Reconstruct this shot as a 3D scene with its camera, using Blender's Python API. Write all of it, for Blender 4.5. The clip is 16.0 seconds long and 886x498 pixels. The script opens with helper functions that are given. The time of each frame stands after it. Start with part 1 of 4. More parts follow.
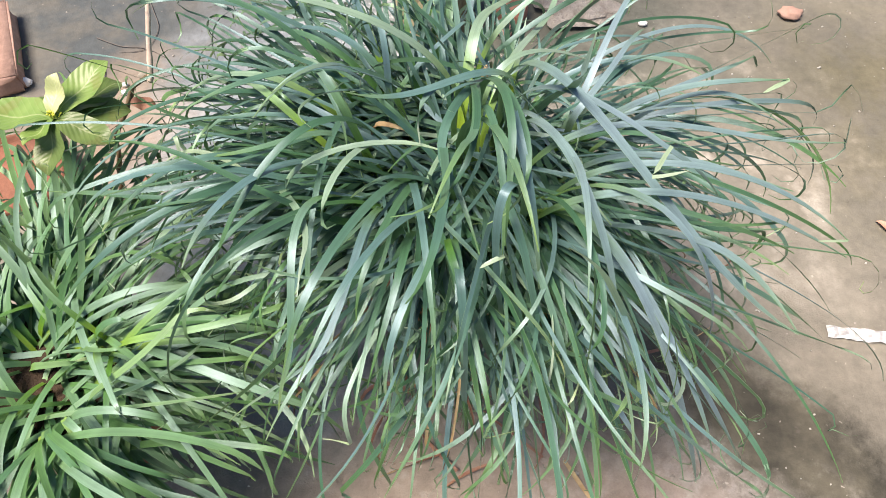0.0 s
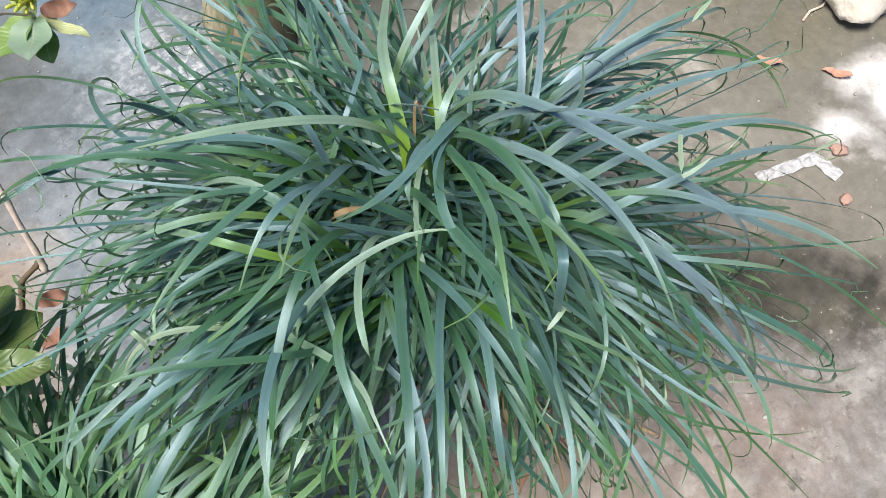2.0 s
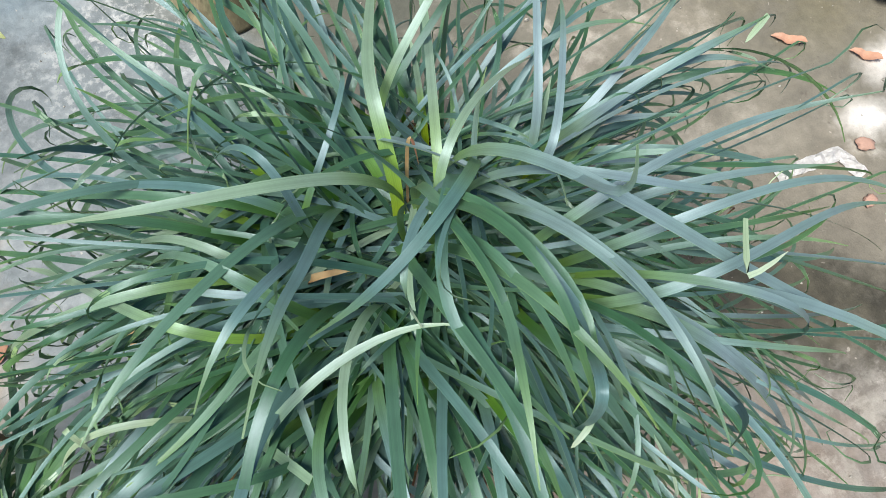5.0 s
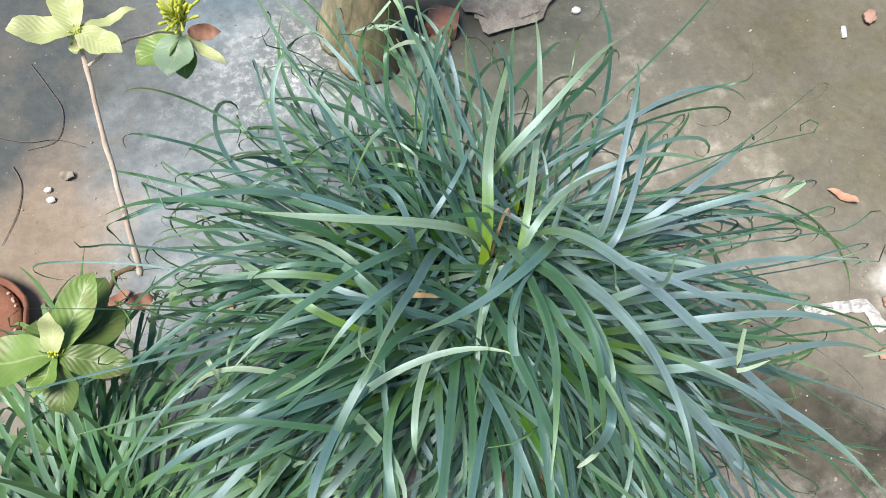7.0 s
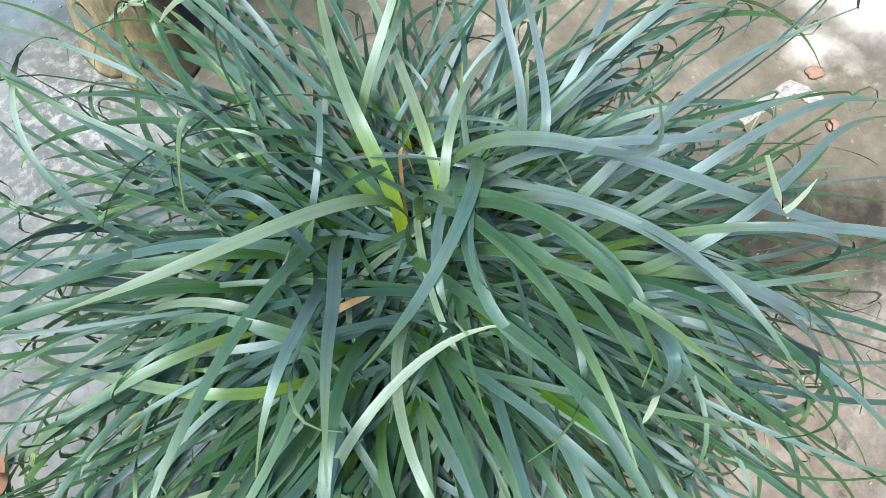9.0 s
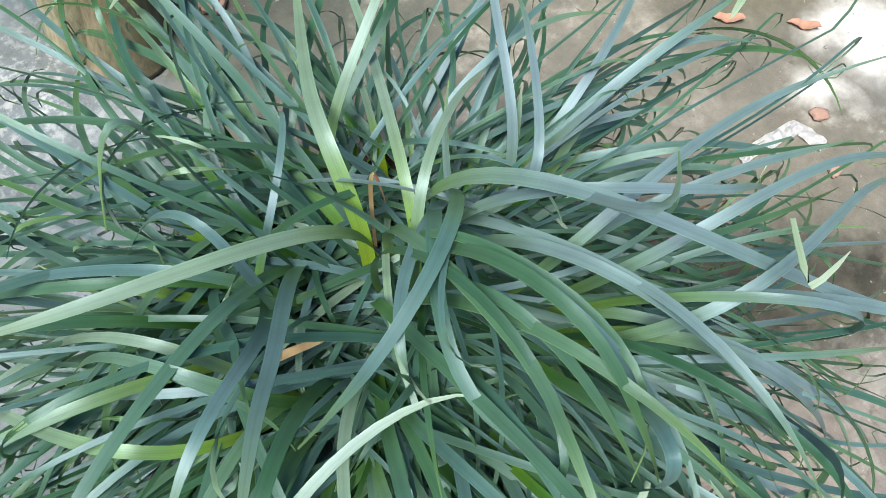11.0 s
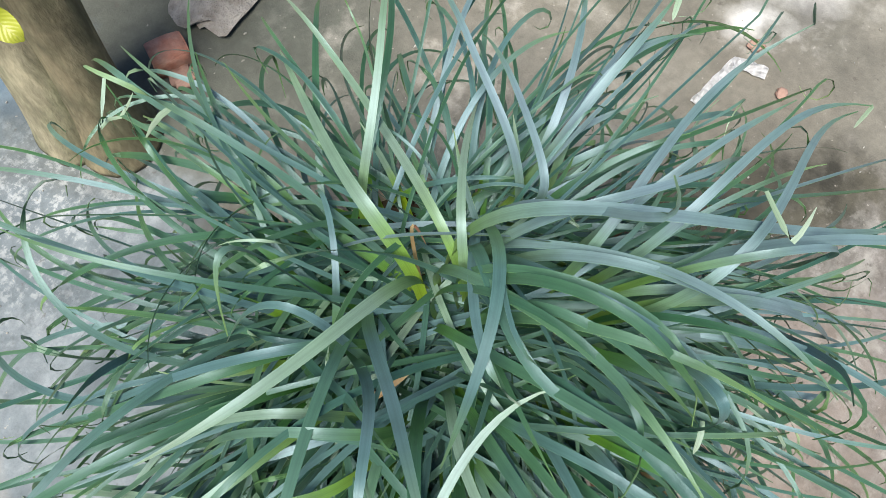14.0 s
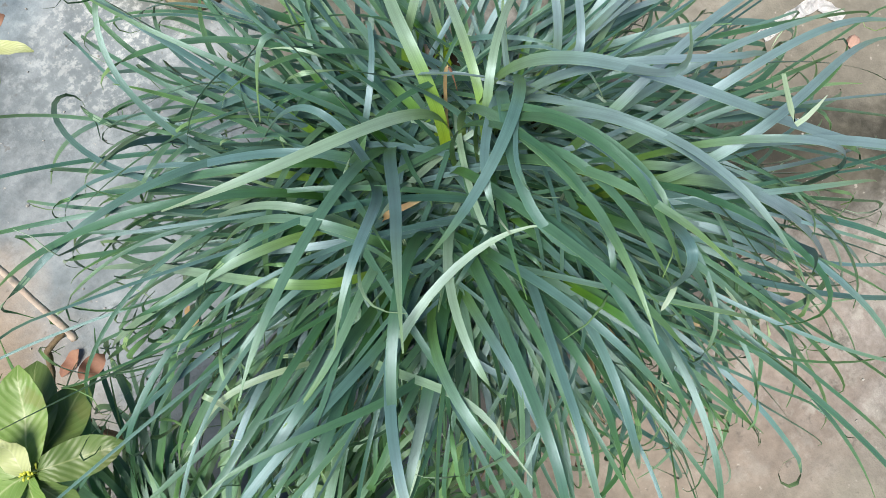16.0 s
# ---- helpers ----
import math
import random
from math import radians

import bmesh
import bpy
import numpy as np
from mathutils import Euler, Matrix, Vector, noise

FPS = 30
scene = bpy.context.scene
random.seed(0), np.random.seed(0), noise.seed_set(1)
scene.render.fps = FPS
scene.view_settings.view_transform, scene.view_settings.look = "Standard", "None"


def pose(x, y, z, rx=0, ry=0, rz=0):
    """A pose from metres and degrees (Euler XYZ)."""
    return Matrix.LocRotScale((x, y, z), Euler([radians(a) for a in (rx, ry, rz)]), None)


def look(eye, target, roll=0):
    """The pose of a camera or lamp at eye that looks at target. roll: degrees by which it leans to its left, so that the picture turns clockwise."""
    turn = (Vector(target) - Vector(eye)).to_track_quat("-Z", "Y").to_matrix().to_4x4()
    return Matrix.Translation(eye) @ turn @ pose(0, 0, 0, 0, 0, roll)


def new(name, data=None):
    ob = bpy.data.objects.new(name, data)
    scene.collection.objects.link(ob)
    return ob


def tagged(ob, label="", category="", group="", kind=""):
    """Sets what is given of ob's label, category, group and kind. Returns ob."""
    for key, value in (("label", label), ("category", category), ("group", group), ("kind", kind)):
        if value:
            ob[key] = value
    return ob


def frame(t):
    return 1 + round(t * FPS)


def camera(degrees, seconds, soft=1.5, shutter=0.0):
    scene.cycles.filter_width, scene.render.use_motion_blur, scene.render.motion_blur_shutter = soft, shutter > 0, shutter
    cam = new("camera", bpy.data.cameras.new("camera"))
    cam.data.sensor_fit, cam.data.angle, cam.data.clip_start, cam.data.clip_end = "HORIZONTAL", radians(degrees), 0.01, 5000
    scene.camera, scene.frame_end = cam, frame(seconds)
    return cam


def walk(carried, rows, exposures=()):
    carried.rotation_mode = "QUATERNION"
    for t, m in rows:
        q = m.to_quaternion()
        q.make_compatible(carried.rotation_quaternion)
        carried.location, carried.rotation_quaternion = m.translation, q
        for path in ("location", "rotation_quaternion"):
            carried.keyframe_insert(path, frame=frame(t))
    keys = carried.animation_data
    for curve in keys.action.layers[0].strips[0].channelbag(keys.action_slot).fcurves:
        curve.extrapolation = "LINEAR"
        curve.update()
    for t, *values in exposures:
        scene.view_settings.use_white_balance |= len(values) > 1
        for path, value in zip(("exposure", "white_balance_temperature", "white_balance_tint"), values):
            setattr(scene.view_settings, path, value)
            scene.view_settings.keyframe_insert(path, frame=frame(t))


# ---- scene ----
cam = camera(65.1, 16.0, 0.9)
PATH = [
    (0, (-0.009, 0.122, 1.231), (0.003, 1.135, -0.493), 2.1),
    (0.5, (-0.022, 0.204, 1.269), (0.057, 1.146, -0.494), -0.7),
    (1, (-0.042, 0.253, 1.274), (0.134, 1.115, -0.522), -1.3),
    (1.5, (-0.093, 0.298, 1.262), (0.183, 1.074, -0.56), -0.7),
    (2, (-0.147, 0.339, 1.255), (0.212, 1.06, -0.575), -0.3),
    (2.5, (-0.17, 0.368, 1.263), (0.229, 1.072, -0.566), 0.8),
    (3, (-0.134, 0.425, 1.261), (0.238, 1.106, -0.582), 1.3),
    (3.2, (-0.111, 0.449, 1.254), (0.242, 1.123, -0.596), 1.1),
    (5.3, (-0.085, 0.515, 1.18), (0.25, 1.021, -0.726), 6.7),
    (5.5, (-0.107, 0.506, 1.2), (0.223, 1.028, -0.702), 7.3),
    (6, (-0.166, 0.477, 1.292), (0.105, 1.097, -0.59), 6.3),
    (6.5, (-0.177, 0.462, 1.351), (0.075, 1.14, -0.513), 7.6),
    (7, (-0.161, 0.461, 1.367), (0.102, 1.156, -0.49), 8.6),
    (7.5, (-0.128, 0.514, 1.293), (0.178, 1.176, -0.569), 0.1),
    (8, (-0.118, 0.544, 1.223), (0.248, 1.155, -0.646), -2.7),
    (8.5, (-0.14, 0.536, 1.176), (0.274, 1.064, -0.709), 0.4),
    (9, (-0.129, 0.544, 1.159), (0.32, 1.026, -0.73), 3.5),
    (9.2, (-0.124, 0.547, 1.157), (0.32, 1.02, -0.734), 3.0),
    (11.3, (-0.078, 0.588, 1.089), (0.427, 1.052, -0.79), 12.0),
    (11.5, (-0.074, 0.593, 1.09), (0.397, 1.018, -0.807), 12.3),
    (12, (-0.085, 0.611, 1.11), (0.367, 0.993, -0.801), 12.3),
    (12.5, (-0.088, 0.656, 1.153), (0.397, 1.017, -0.753), 9.4),
    (13, (-0.091, 0.668, 1.195), (0.435, 1.021, -0.702), 6.8),
    (13.5, (-0.102, 0.66, 1.205), (0.433, 1.032, -0.686), 4.1),
    (14, (-0.124, 0.635, 1.207), (0.381, 1.007, -0.692), 3.4),
    (14.5, (-0.158, 0.593, 1.213), (0.271, 0.938, -0.71), 3.5),
    (15, (-0.189, 0.563, 1.222), (0.19, 0.895, -0.713), 5.0),
    (15.5, (-0.19, 0.555, 1.226), (0.129, 0.872, -0.723), 4.4),
    (16, (-0.176, 0.54, 1.229), (0.106, 0.866, -0.724), 1.7),
]
EXPOSURES = [(0.0, 0.82, 7000, 21), (0.5, 0.60, 6800, 16), (1.0, 0.47, 6500, 14), (2.5, 0.35, 6300, 16), (3.0, 0.32, 6400, 11), (7.0, 0.45, 6450, 13), (9.0, 0.48, 6400, 12), (11.5, 0.35, 6250, 10), (13.0, 0.29, 6250, 11), (14.5, 0.34, 6350, 12), (16.0, 0.40, 6450, 12)]
walk(cam, [(t, look(eye, target, roll)) for t, eye, target, roll in PATH], EXPOSURES)

# ---- world, sun, exposure ----
world = bpy.data.worlds.new("sky")
scene.world = world
world.use_nodes = True
wn = world.node_tree
sky = wn.nodes.new("ShaderNodeTexSky")
sky.sky_type = "NISHITA"
sky.sun_disc = False
sky.sun_elevation = radians(68)
sky.sun_rotation = radians(256)
sky.dust_density = 0.6
sky.ozone_density = 2.0
wn.nodes["Background"].inputs["Strength"].default_value = 0.066
wn.links.new(sky.outputs[0], wn.nodes["Background"].inputs["Color"])
sun = new("sun", bpy.data.lights.new("sun", "SUN"))
sun.data.energy, sun.data.angle, sun.data.color = 4.15, radians(27), (1.0, 0.93, 0.81)
sun.matrix_world = look((-0.58, -0.14, 1.5), (0, 0, 0))

# ---- materials ----


class Mat:
    """A node material: short calls that add and wire nodes."""

    def __init__(self, name):
        self.m = bpy.data.materials.new(name)
        self.m.use_nodes = True
        self.t = self.m.node_tree
        self.p = self.t.nodes["Principled BSDF"]
        self.out = self.t.nodes["Material Output"]

    def node(self, kind, ins=None, **props):
        n = self.t.nodes.new(kind)
        for k, v in props.items():
            setattr(n, k, v)
        for k, v in (ins or {}).items():
            if isinstance(v, bpy.types.NodeSocket):
                self.t.links.new(v, n.inputs[k])
            else:
                n.inputs[k].default_value = v
        return n

    def set(self, **ins):
        for k, v in ins.items():
            key = k.replace("_", " ")
            if isinstance(v, bpy.types.NodeSocket):
                self.t.links.new(v, self.p.inputs[key])
            else:
                self.p.inputs[key].default_value = v

    def coord(self, which="Object"):
        return self.node("ShaderNodeTexCoord").outputs[which]

    def noise(self, scale, detail=4.0, rough=0.55, at=None, out="Fac"):
        return self.node("ShaderNodeTexNoise", {"Vector": at or self.coord(), "Scale": scale, "Detail": detail, "Roughness": rough}).outputs[out]

    def ramp(self, fac, *stops):
        n = self.node("ShaderNodeValToRGB", {"Fac": fac})
        while len(n.color_ramp.elements) < len(stops):
            n.color_ramp.elements.new(0.5)
        for e, (pos, col) in zip(n.color_ramp.elements, stops):
            e.position = pos
            e.color = (*col, 1) if isinstance(col, tuple) else (col, col, col, 1)
        return n.outputs[0]

    def mix(self, fac, a, b, blend="MIX"):
        n = self.node("ShaderNodeMix", data_type="RGBA", blend_type=blend)
        for i, v in ((0, fac), (6, a), (7, b)):
            if isinstance(v, bpy.types.NodeSocket):
                self.t.links.new(v, n.inputs[i])
            else:
                n.inputs[i].default_value = v if i == 0 else (*v, 1)
        return n.outputs[2]

    def math(self, op, a, b=0.0, clamp=False):
        n = self.node("ShaderNodeMath", operation=op, use_clamp=clamp)
        for i, v in ((0, a), (1, b)):
            if isinstance(v, bpy.types.NodeSocket):
                self.t.links.new(v, n.inputs[i])
            else:
                n.inputs[i].default_value = v
        return n.outputs[0]

    def bump(self, height, strength, distance):
        n = self.node("ShaderNodeBump", {"Height": height, "Strength": strength, "Distance": distance})
        self.t.links.new(n.outputs[0], self.p.inputs["Normal"])

    def translucent(self, colour, share):
        n = self.node("ShaderNodeBsdfTranslucent", {"Color": colour})
        mix = self.node("ShaderNodeMixShader", {0: share, 1: self.p.outputs[0], 2: n.outputs[0]})
        self.t.links.new(mix.outputs[0], self.out.inputs["Surface"])


def blade_material(name, base, low, mid, tip, rough, joined=False, even=False):
    """Strap leaf: yellow-green at the sheath, blue-green along the blade, faint veins lengthwise."""
    m = Mat(name)
    uv = m.coord("UV")
    xyz = m.node("ShaderNodeSeparateXYZ", {0: uv})
    rnd = m.node("ShaderNodeNewGeometry").outputs["Random Per Island"] if joined else m.node("ShaderNodeObjectInfo").outputs["Random"]
    col = m.ramp(xyz.outputs["Y"], (0.0, base), (0.22, low), (0.46, mid), (0.82, mid), (1.0, tip))
    fresh = m.ramp(rnd, (0.0, (0.46, 0.72, 0.42)), (0.18, (0.78, 1.0, 0.62)), (0.36, (0.90, 1.04, 0.95)), (0.55, (1.05, 1.12, 1.35)), (0.7, (1.4, 1.35, 1.65)), (0.8, (1.35, 1.4, 0.9)), (0.9, (0.62, 0.86, 0.80)), (1.0, (0.50, 0.72, 0.45)))
    if not even:
        col = m.mix(1.0, col, fresh, "MULTIPLY")
    stretch = m.node("ShaderNodeMapping", {"Vector": uv, "Scale": (34.0, 1.2, 1.0)})
    vein = m.noise(1.0, 2.0, 0.5, stretch.outputs[0])
    across = m.math("ABSOLUTE", m.math("SUBTRACT", xyz.outputs["X"], 0.5))
    crease = m.ramp(across, (0.0, 0.80), (0.07, 0.96), (0.16, 1.0), (0.43, 1.0), (0.5, 1.22))
    blotch = m.noise(22.0, 3.0, 0.6)
    patchy = m.noise(6.0, 3.0, 0.55)
    col = m.mix(0.5, col, m.ramp(vein, (0.3, 0.5), (0.7, 1.3)), "MULTIPLY")
    col = m.mix(0.35, col, m.ramp(blotch, (0.3, 0.6), (0.7, 1.35)), "MULTIPLY")
    col = m.mix(0.8, col, crease, "MULTIPLY")
    col = m.mix(0.6, col, m.ramp(patchy, (0.32, (0.8, 0.95, 0.78)), (0.68, (1.12, 1.04, 1.22))), "MULTIPLY")
    m.set(Base_Color=col, Roughness=m.math("ADD", m.math("MULTIPLY", blotch, 0.22), rough - 0.1), Specular_IOR_Level=1.0, Specular_Tint=(0.64, 0.83, 1.0, 1.0), Coat_Weight=0.12, Coat_Roughness=0.45)
    m.bump(vein, 0.25, 0.0006)
    m.translucent(col, 0.08)
    return m.m


BLADE = ((0.36, 0.52, 0.025), (0.11, 0.25, 0.04), (0.092, 0.180, 0.143), (0.15, 0.245, 0.08), 0.38)
UNDER = ((0.34, 0.44, 0.06), (0.24, 0.37, 0.12), (0.26, 0.38, 0.22), (0.36, 0.45, 0.28), 0.42)
blade_top = blade_material("blade upper side", *BLADE)
blade_under = blade_material("blade underside", *UNDER)
blade_fresh = blade_material("fresh pale blade", (0.34, 0.53, 0.02), (0.22, 0.41, 0.07), (0.235, 0.37, 0.25), (0.28, 0.38, 0.24), 0.38, even=True)
# bluish sheen of the reflected sky, put into the blade colour
blade_blue = blade_material("sky-tinted blade", (0.30, 0.42, 0.04), (0.14, 0.27, 0.06), (0.190, 0.296, 0.305), (0.14, 0.25, 0.12), 0.38, even=True)
blade_pale = blade_material("pale leaf underside", (0.28, 0.39, 0.18), (0.29, 0.41, 0.23), (0.30, 0.42, 0.26), (0.38, 0.48, 0.32), 0.45, even=True)
blade_young = blade_material("young clump blade", (0.38, 0.48, 0.04), (0.17, 0.31, 0.05), (0.15, 0.27, 0.13), (0.2, 0.30, 0.12), 0.44)
blade_young_far = blade_material("young clump blade, inner leaves", (0.38, 0.48, 0.04), (0.17, 0.31, 0.05), (0.15, 0.27, 0.13), (0.2, 0.30, 0.12), 0.44, joined=True)
blade_top_far = blade_material("blade upper side, inner leaves", *BLADE, joined=True)
blade_under_far = blade_material("blade underside, inner leaves", *UNDER, joined=True)


def plain(name, a, b, scale, rough=0.8, bump=0.3, dist=0.002, spec=0.4, fine=90.0):
    m = Mat(name)
    big, small = m.noise(scale, 5.0), m.noise(fine, 4.0, 0.7)
    col = m.mix(m.ramp(big, (0.35, 0.0), (0.65, 1.0)), a, b)
    col = m.mix(0.35, col, m.ramp(small, (0.3, 0.55), (0.7, 1.3)), "MULTIPLY")
    m.set(Base_Color=col, Roughness=rough, Specular_IOR_Level=spec)
    m.bump(small, bump, dist)
    return m.m


def ground_material():
    """Old cement floor: grey-beige, a limewashed grey-blue area, moss, damp, trowel marks and grit."""
    m = Mat("old cement floor")
    at = m.coord()
    warp = m.node("ShaderNodeVectorMath", {0: m.noise(3.2, 5.0, 0.65, at, "Color"), 1: (0.5, 0.5, 0.5)}, operation="SUBTRACT")
    warp2 = m.node("ShaderNodeVectorMath", {0: warp.outputs[0], "Scale": 0.55}, operation="SCALE")
    where = m.node("ShaderNodeVectorMath", {0: at, 1: warp2.outputs[0]}, operation="ADD").outputs[0]

    mild = m.node("ShaderNodeVectorMath", {0: warp.outputs[0], "Scale": 0.22}, operation="SCALE")
    crisp = m.node("ShaderNodeVectorMath", {0: at, 1: mild.outputs[0]}, operation="ADD").outputs[0]

    def patch(x, y, r, soft, sx=1.0, sy=1.0, base=None):
        off = m.node("ShaderNodeVectorMath", {0: base or where, 1: (x, y, 0)}, operation="SUBTRACT").outputs[0]
        off = m.node("ShaderNodeVectorMath", {0: off, 1: (1 / sx, 1 / sy, 0)}, operation="MULTIPLY").outputs[0]
        d = m.node("ShaderNodeVectorMath", {0: off}, operation="LENGTH").outputs["Value"]
        return m.ramp(d, (max(0.0, r - soft), 1.0), (r + soft, 0.0))

    big, mid, fine, grit = m.noise(1.6, 5.0, 0.6), m.noise(7.0, 6.0, 0.65), m.noise(45.0, 6.0, 0.7), m.noise(260.0, 3.0, 0.6)
    col = m.mix(m.ramp(big, (0.36, 0.0), (0.64, 1.0)), (0.285, 0.272, 0.23), (0.21, 0.203, 0.17))
    # moss by the far side
    moss = m.math("MULTIPLY", patch(1.16, 1.22, 0.40, 0.2), m.ramp(mid, (0.38, 0.25), (0.58, 1.0)))
    col = m.mix(m.math("MULTIPLY", moss, 0.85), col, (0.15, 0.14, 0.09))
    # shade behind the clump, round trunk and brick, painted into the floor
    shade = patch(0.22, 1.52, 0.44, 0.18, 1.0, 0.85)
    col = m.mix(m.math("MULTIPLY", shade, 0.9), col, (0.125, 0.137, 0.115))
    # limewash, grey-blue
    damp_at = patch(-0.86, 1.58, 0.33, 0.12, 1.0, 1.05)
    lime = m.math("MAXIMUM", patch(-0.38, 1.15, 0.42, 0.10, 0.78, 1.5), patch(-0.36, 0.72, 0.30, 0.12))
    limecol = m.mix(m.ramp(mid, (0.35, 0.0), (0.7, 1.0)), (0.19, 0.240, 0.275), (0.275, 0.325, 0.36))
    col = m.mix(m.math("MULTIPLY", lime, 0.9), col, limecol)
    flake = m.math("MULTIPLY", patch(-0.24, 1.48, 0.16, 0.12, 1.2, 0.8), m.ramp(fine, (0.5, 0.0), (0.58, 1.0)))
    col = m.mix(m.math("MULTIPLY", flake, 0.55), col, (0.64, 0.67, 0.68))
    smearmask = m.math("MULTIPLY", lime, m.ramp(m.noise(5.0, 6.0, 0.7), (0.50, 0.0), (0.62, 1.0)))
    col = m.mix(m.math("MULTIPLY", smearmask, 0.5), col, (0.42, 0.465, 0.50))
    blot = m.math("MULTIPLY", m.math("MAXIMUM", lime, damp_at), m.ramp(m.noise(8.5, 6.0, 0.75), (0.56, 0.0), (0.66, 1.0)))
    col = m.mix(m.math("MULTIPLY", blot, 0.55), col, (0.11, 0.13, 0.14))
    # blue paint that ran over the floor by the trunk
    blue = patch(-0.26, 1.93, 0.26, 0.09, 1.3, 1.0)
    col = m.mix(m.math("MULTIPLY", blue, 0.9), col, m.mix(m.ramp(mid, (0.35, 0.0), (0.65, 1.0)), (0.12, 0.20, 0.28), (0.19, 0.27, 0.33)))
    # dark damp corner with grey marks
    damp = m.math("MULTIPLY", damp_at, m.ramp(mid, (0.36, 0.45), (0.56, 1.0)))
    col = m.mix(m.math("MULTIPLY", damp, 0.92), col, (0.07, 0.088, 0.098))
    tan = patch(-0.76, 1.15, 0.17, 0.10, 0.9, 1.1)
    col = m.mix(m.math("MULTIPLY", tan, 0.7), col, (0.38, 0.295, 0.22))
    # dark ragged belt and rough crumbled cement in front
    rough = patch(0.50, 0.20, 0.27, 0.09, 1.25, 0.75)
    roughcol = m.mix(m.ramp(m.noise(24.0, 5.0, 0.7), (0.36, 0.0), (0.64, 1.0)), (0.205, 0.185, 0.168), (0.35, 0.335, 0.325))
    col = m.mix(m.math("MULTIPLY", rough, 0.85), col, roughcol)
    pink = patch(0.10, 0.26, 0.42, 0.14, 1.0, 0.6)
    col = m.mix(m.math("MULTIPLY", pink, 0.55), col, m.mix(m.ramp(mid, (0.35, 0.0), (0.65, 1.0)), (0.295, 0.23, 0.185), (0.36, 0.295, 0.25)))
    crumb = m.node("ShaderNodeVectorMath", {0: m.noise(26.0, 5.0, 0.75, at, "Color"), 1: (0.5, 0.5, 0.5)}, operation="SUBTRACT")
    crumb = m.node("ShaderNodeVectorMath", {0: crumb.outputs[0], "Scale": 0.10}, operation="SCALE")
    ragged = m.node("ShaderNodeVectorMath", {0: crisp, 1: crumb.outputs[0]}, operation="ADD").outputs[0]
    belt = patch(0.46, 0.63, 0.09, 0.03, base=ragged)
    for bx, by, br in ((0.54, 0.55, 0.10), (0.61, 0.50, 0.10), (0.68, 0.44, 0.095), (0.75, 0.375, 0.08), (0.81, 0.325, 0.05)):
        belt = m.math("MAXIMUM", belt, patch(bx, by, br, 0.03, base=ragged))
    grey = patch(0.74, 0.52, 0.22, 0.16)
    col = m.mix(m.math("MULTIPLY", grey, 0.55), col, (0.175, 0.165, 0.135))
    lip = patch(0.47, 0.44, 0.045, 0.03, base=ragged)
    for bx, by in ((0.54, 0.385), (0.61, 0.335), (0.68, 0.285), (0.75, 0.24)):
        lip = m.math("MAXIMUM", lip, patch(bx, by, 0.045, 0.03, base=ragged))
    lip = m.math("MULTIPLY", lip, m.ramp(m.noise(34.0, 5.0, 0.75), (0.46, 0.0), (0.58, 1.0)))
    col = m.mix(m.math("MULTIPLY", lip, 0.55), col, (0.50, 0.48, 0.455))
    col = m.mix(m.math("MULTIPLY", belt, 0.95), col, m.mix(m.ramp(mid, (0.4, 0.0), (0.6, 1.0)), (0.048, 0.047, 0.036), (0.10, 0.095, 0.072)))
    # lichen and worn patches on the crumbled part
    scab = m.ramp(m.noise(13.0, 7.0, 0.72), (0.52, 0.0), (0.60, 1.0))
    col = m.mix(m.math("MULTIPLY", m.math("MAXIMUM", rough, m.math("MULTIPLY", pink, 0.5)), m.math("MULTIPLY", scab, 0.5)), col, (0.46, 0.45, 0.41))
    rot = m.ramp(m.noise(19.0, 6.0, 0.7), (0.58, 0.0), (0.66, 1.0))
    col = m.mix(m.math("MULTIPLY", rough, m.math("MULTIPLY", rot, 0.6)), col, (0.11, 0.105, 0.09))
    # sunlit spots by the joint, painted white into the floor colour
    white = m.math("MAXIMUM", patch(1.17, 0.69, 0.085, 0.03, 1.0, 1.35, crisp), patch(1.11, 0.77, 0.04, 0.03, 1.2, 1.0, crisp))
    white = m.math("MAXIMUM", white, patch(1.00, 0.68, 0.045, 0.025, 1.2, 0.8, crisp))
    bright_mottle = m.math("MULTIPLY", patch(1.04, 0.60, 0.12, 0.07), m.ramp(mid, (0.5, 0.0), (0.6, 1.0)))
    col = m.mix(m.math("MAXIMUM", white, m.math("MULTIPLY", bright_mottle, 0.35)), col, (0.82, 0.81, 0.78))
    smear = m.math("MULTIPLY", patch(1.10, 0.606, 0.05, 0.03, 1.3, 0.7, crisp), 0.6)
    col = m.mix(smear, col, (0.24, 0.235, 0.22))
    pale = m.math("MULTIPLY", patch(0.55, 1.15, 0.3, 0.2), m.ramp(mid, (0.52, 0.0), (0.66, 1.0)))
    col = m.mix(m.math("MULTIPLY", pale, 0.6), col, (0.58, 0.55, 0.50))
    speck = m.ramp(m.noise(75.0, 2.0, 0.5), (0.71, 0.0), (0.75, 1.0))
    col = m.mix(m.math("MULTIPLY", speck, 0.45), col, (0.62, 0.58, 0.52))
    col = m.mix(0.5, col, m.ramp(fine, (0.28, 0.62), (0.72, 1.3)), "MULTIPLY")
    col = m.mix(0.5, col, m.ramp(mid, (0.3, 0.5), (0.7, 1.4)), "MULTIPLY")
    tone = m.noise(2.6, 6.0, 0.7, at)
    col = m.mix(0.6, col, m.ramp(tone, (0.34, (0.66, 0.68, 0.66)), (0.66, (1.22, 1.18, 1.14))), "MULTIPLY")
    pock = m.ramp(m.noise(38.0, 3.0, 0.6), (0.66, 0.0), (0.72, 1.0))
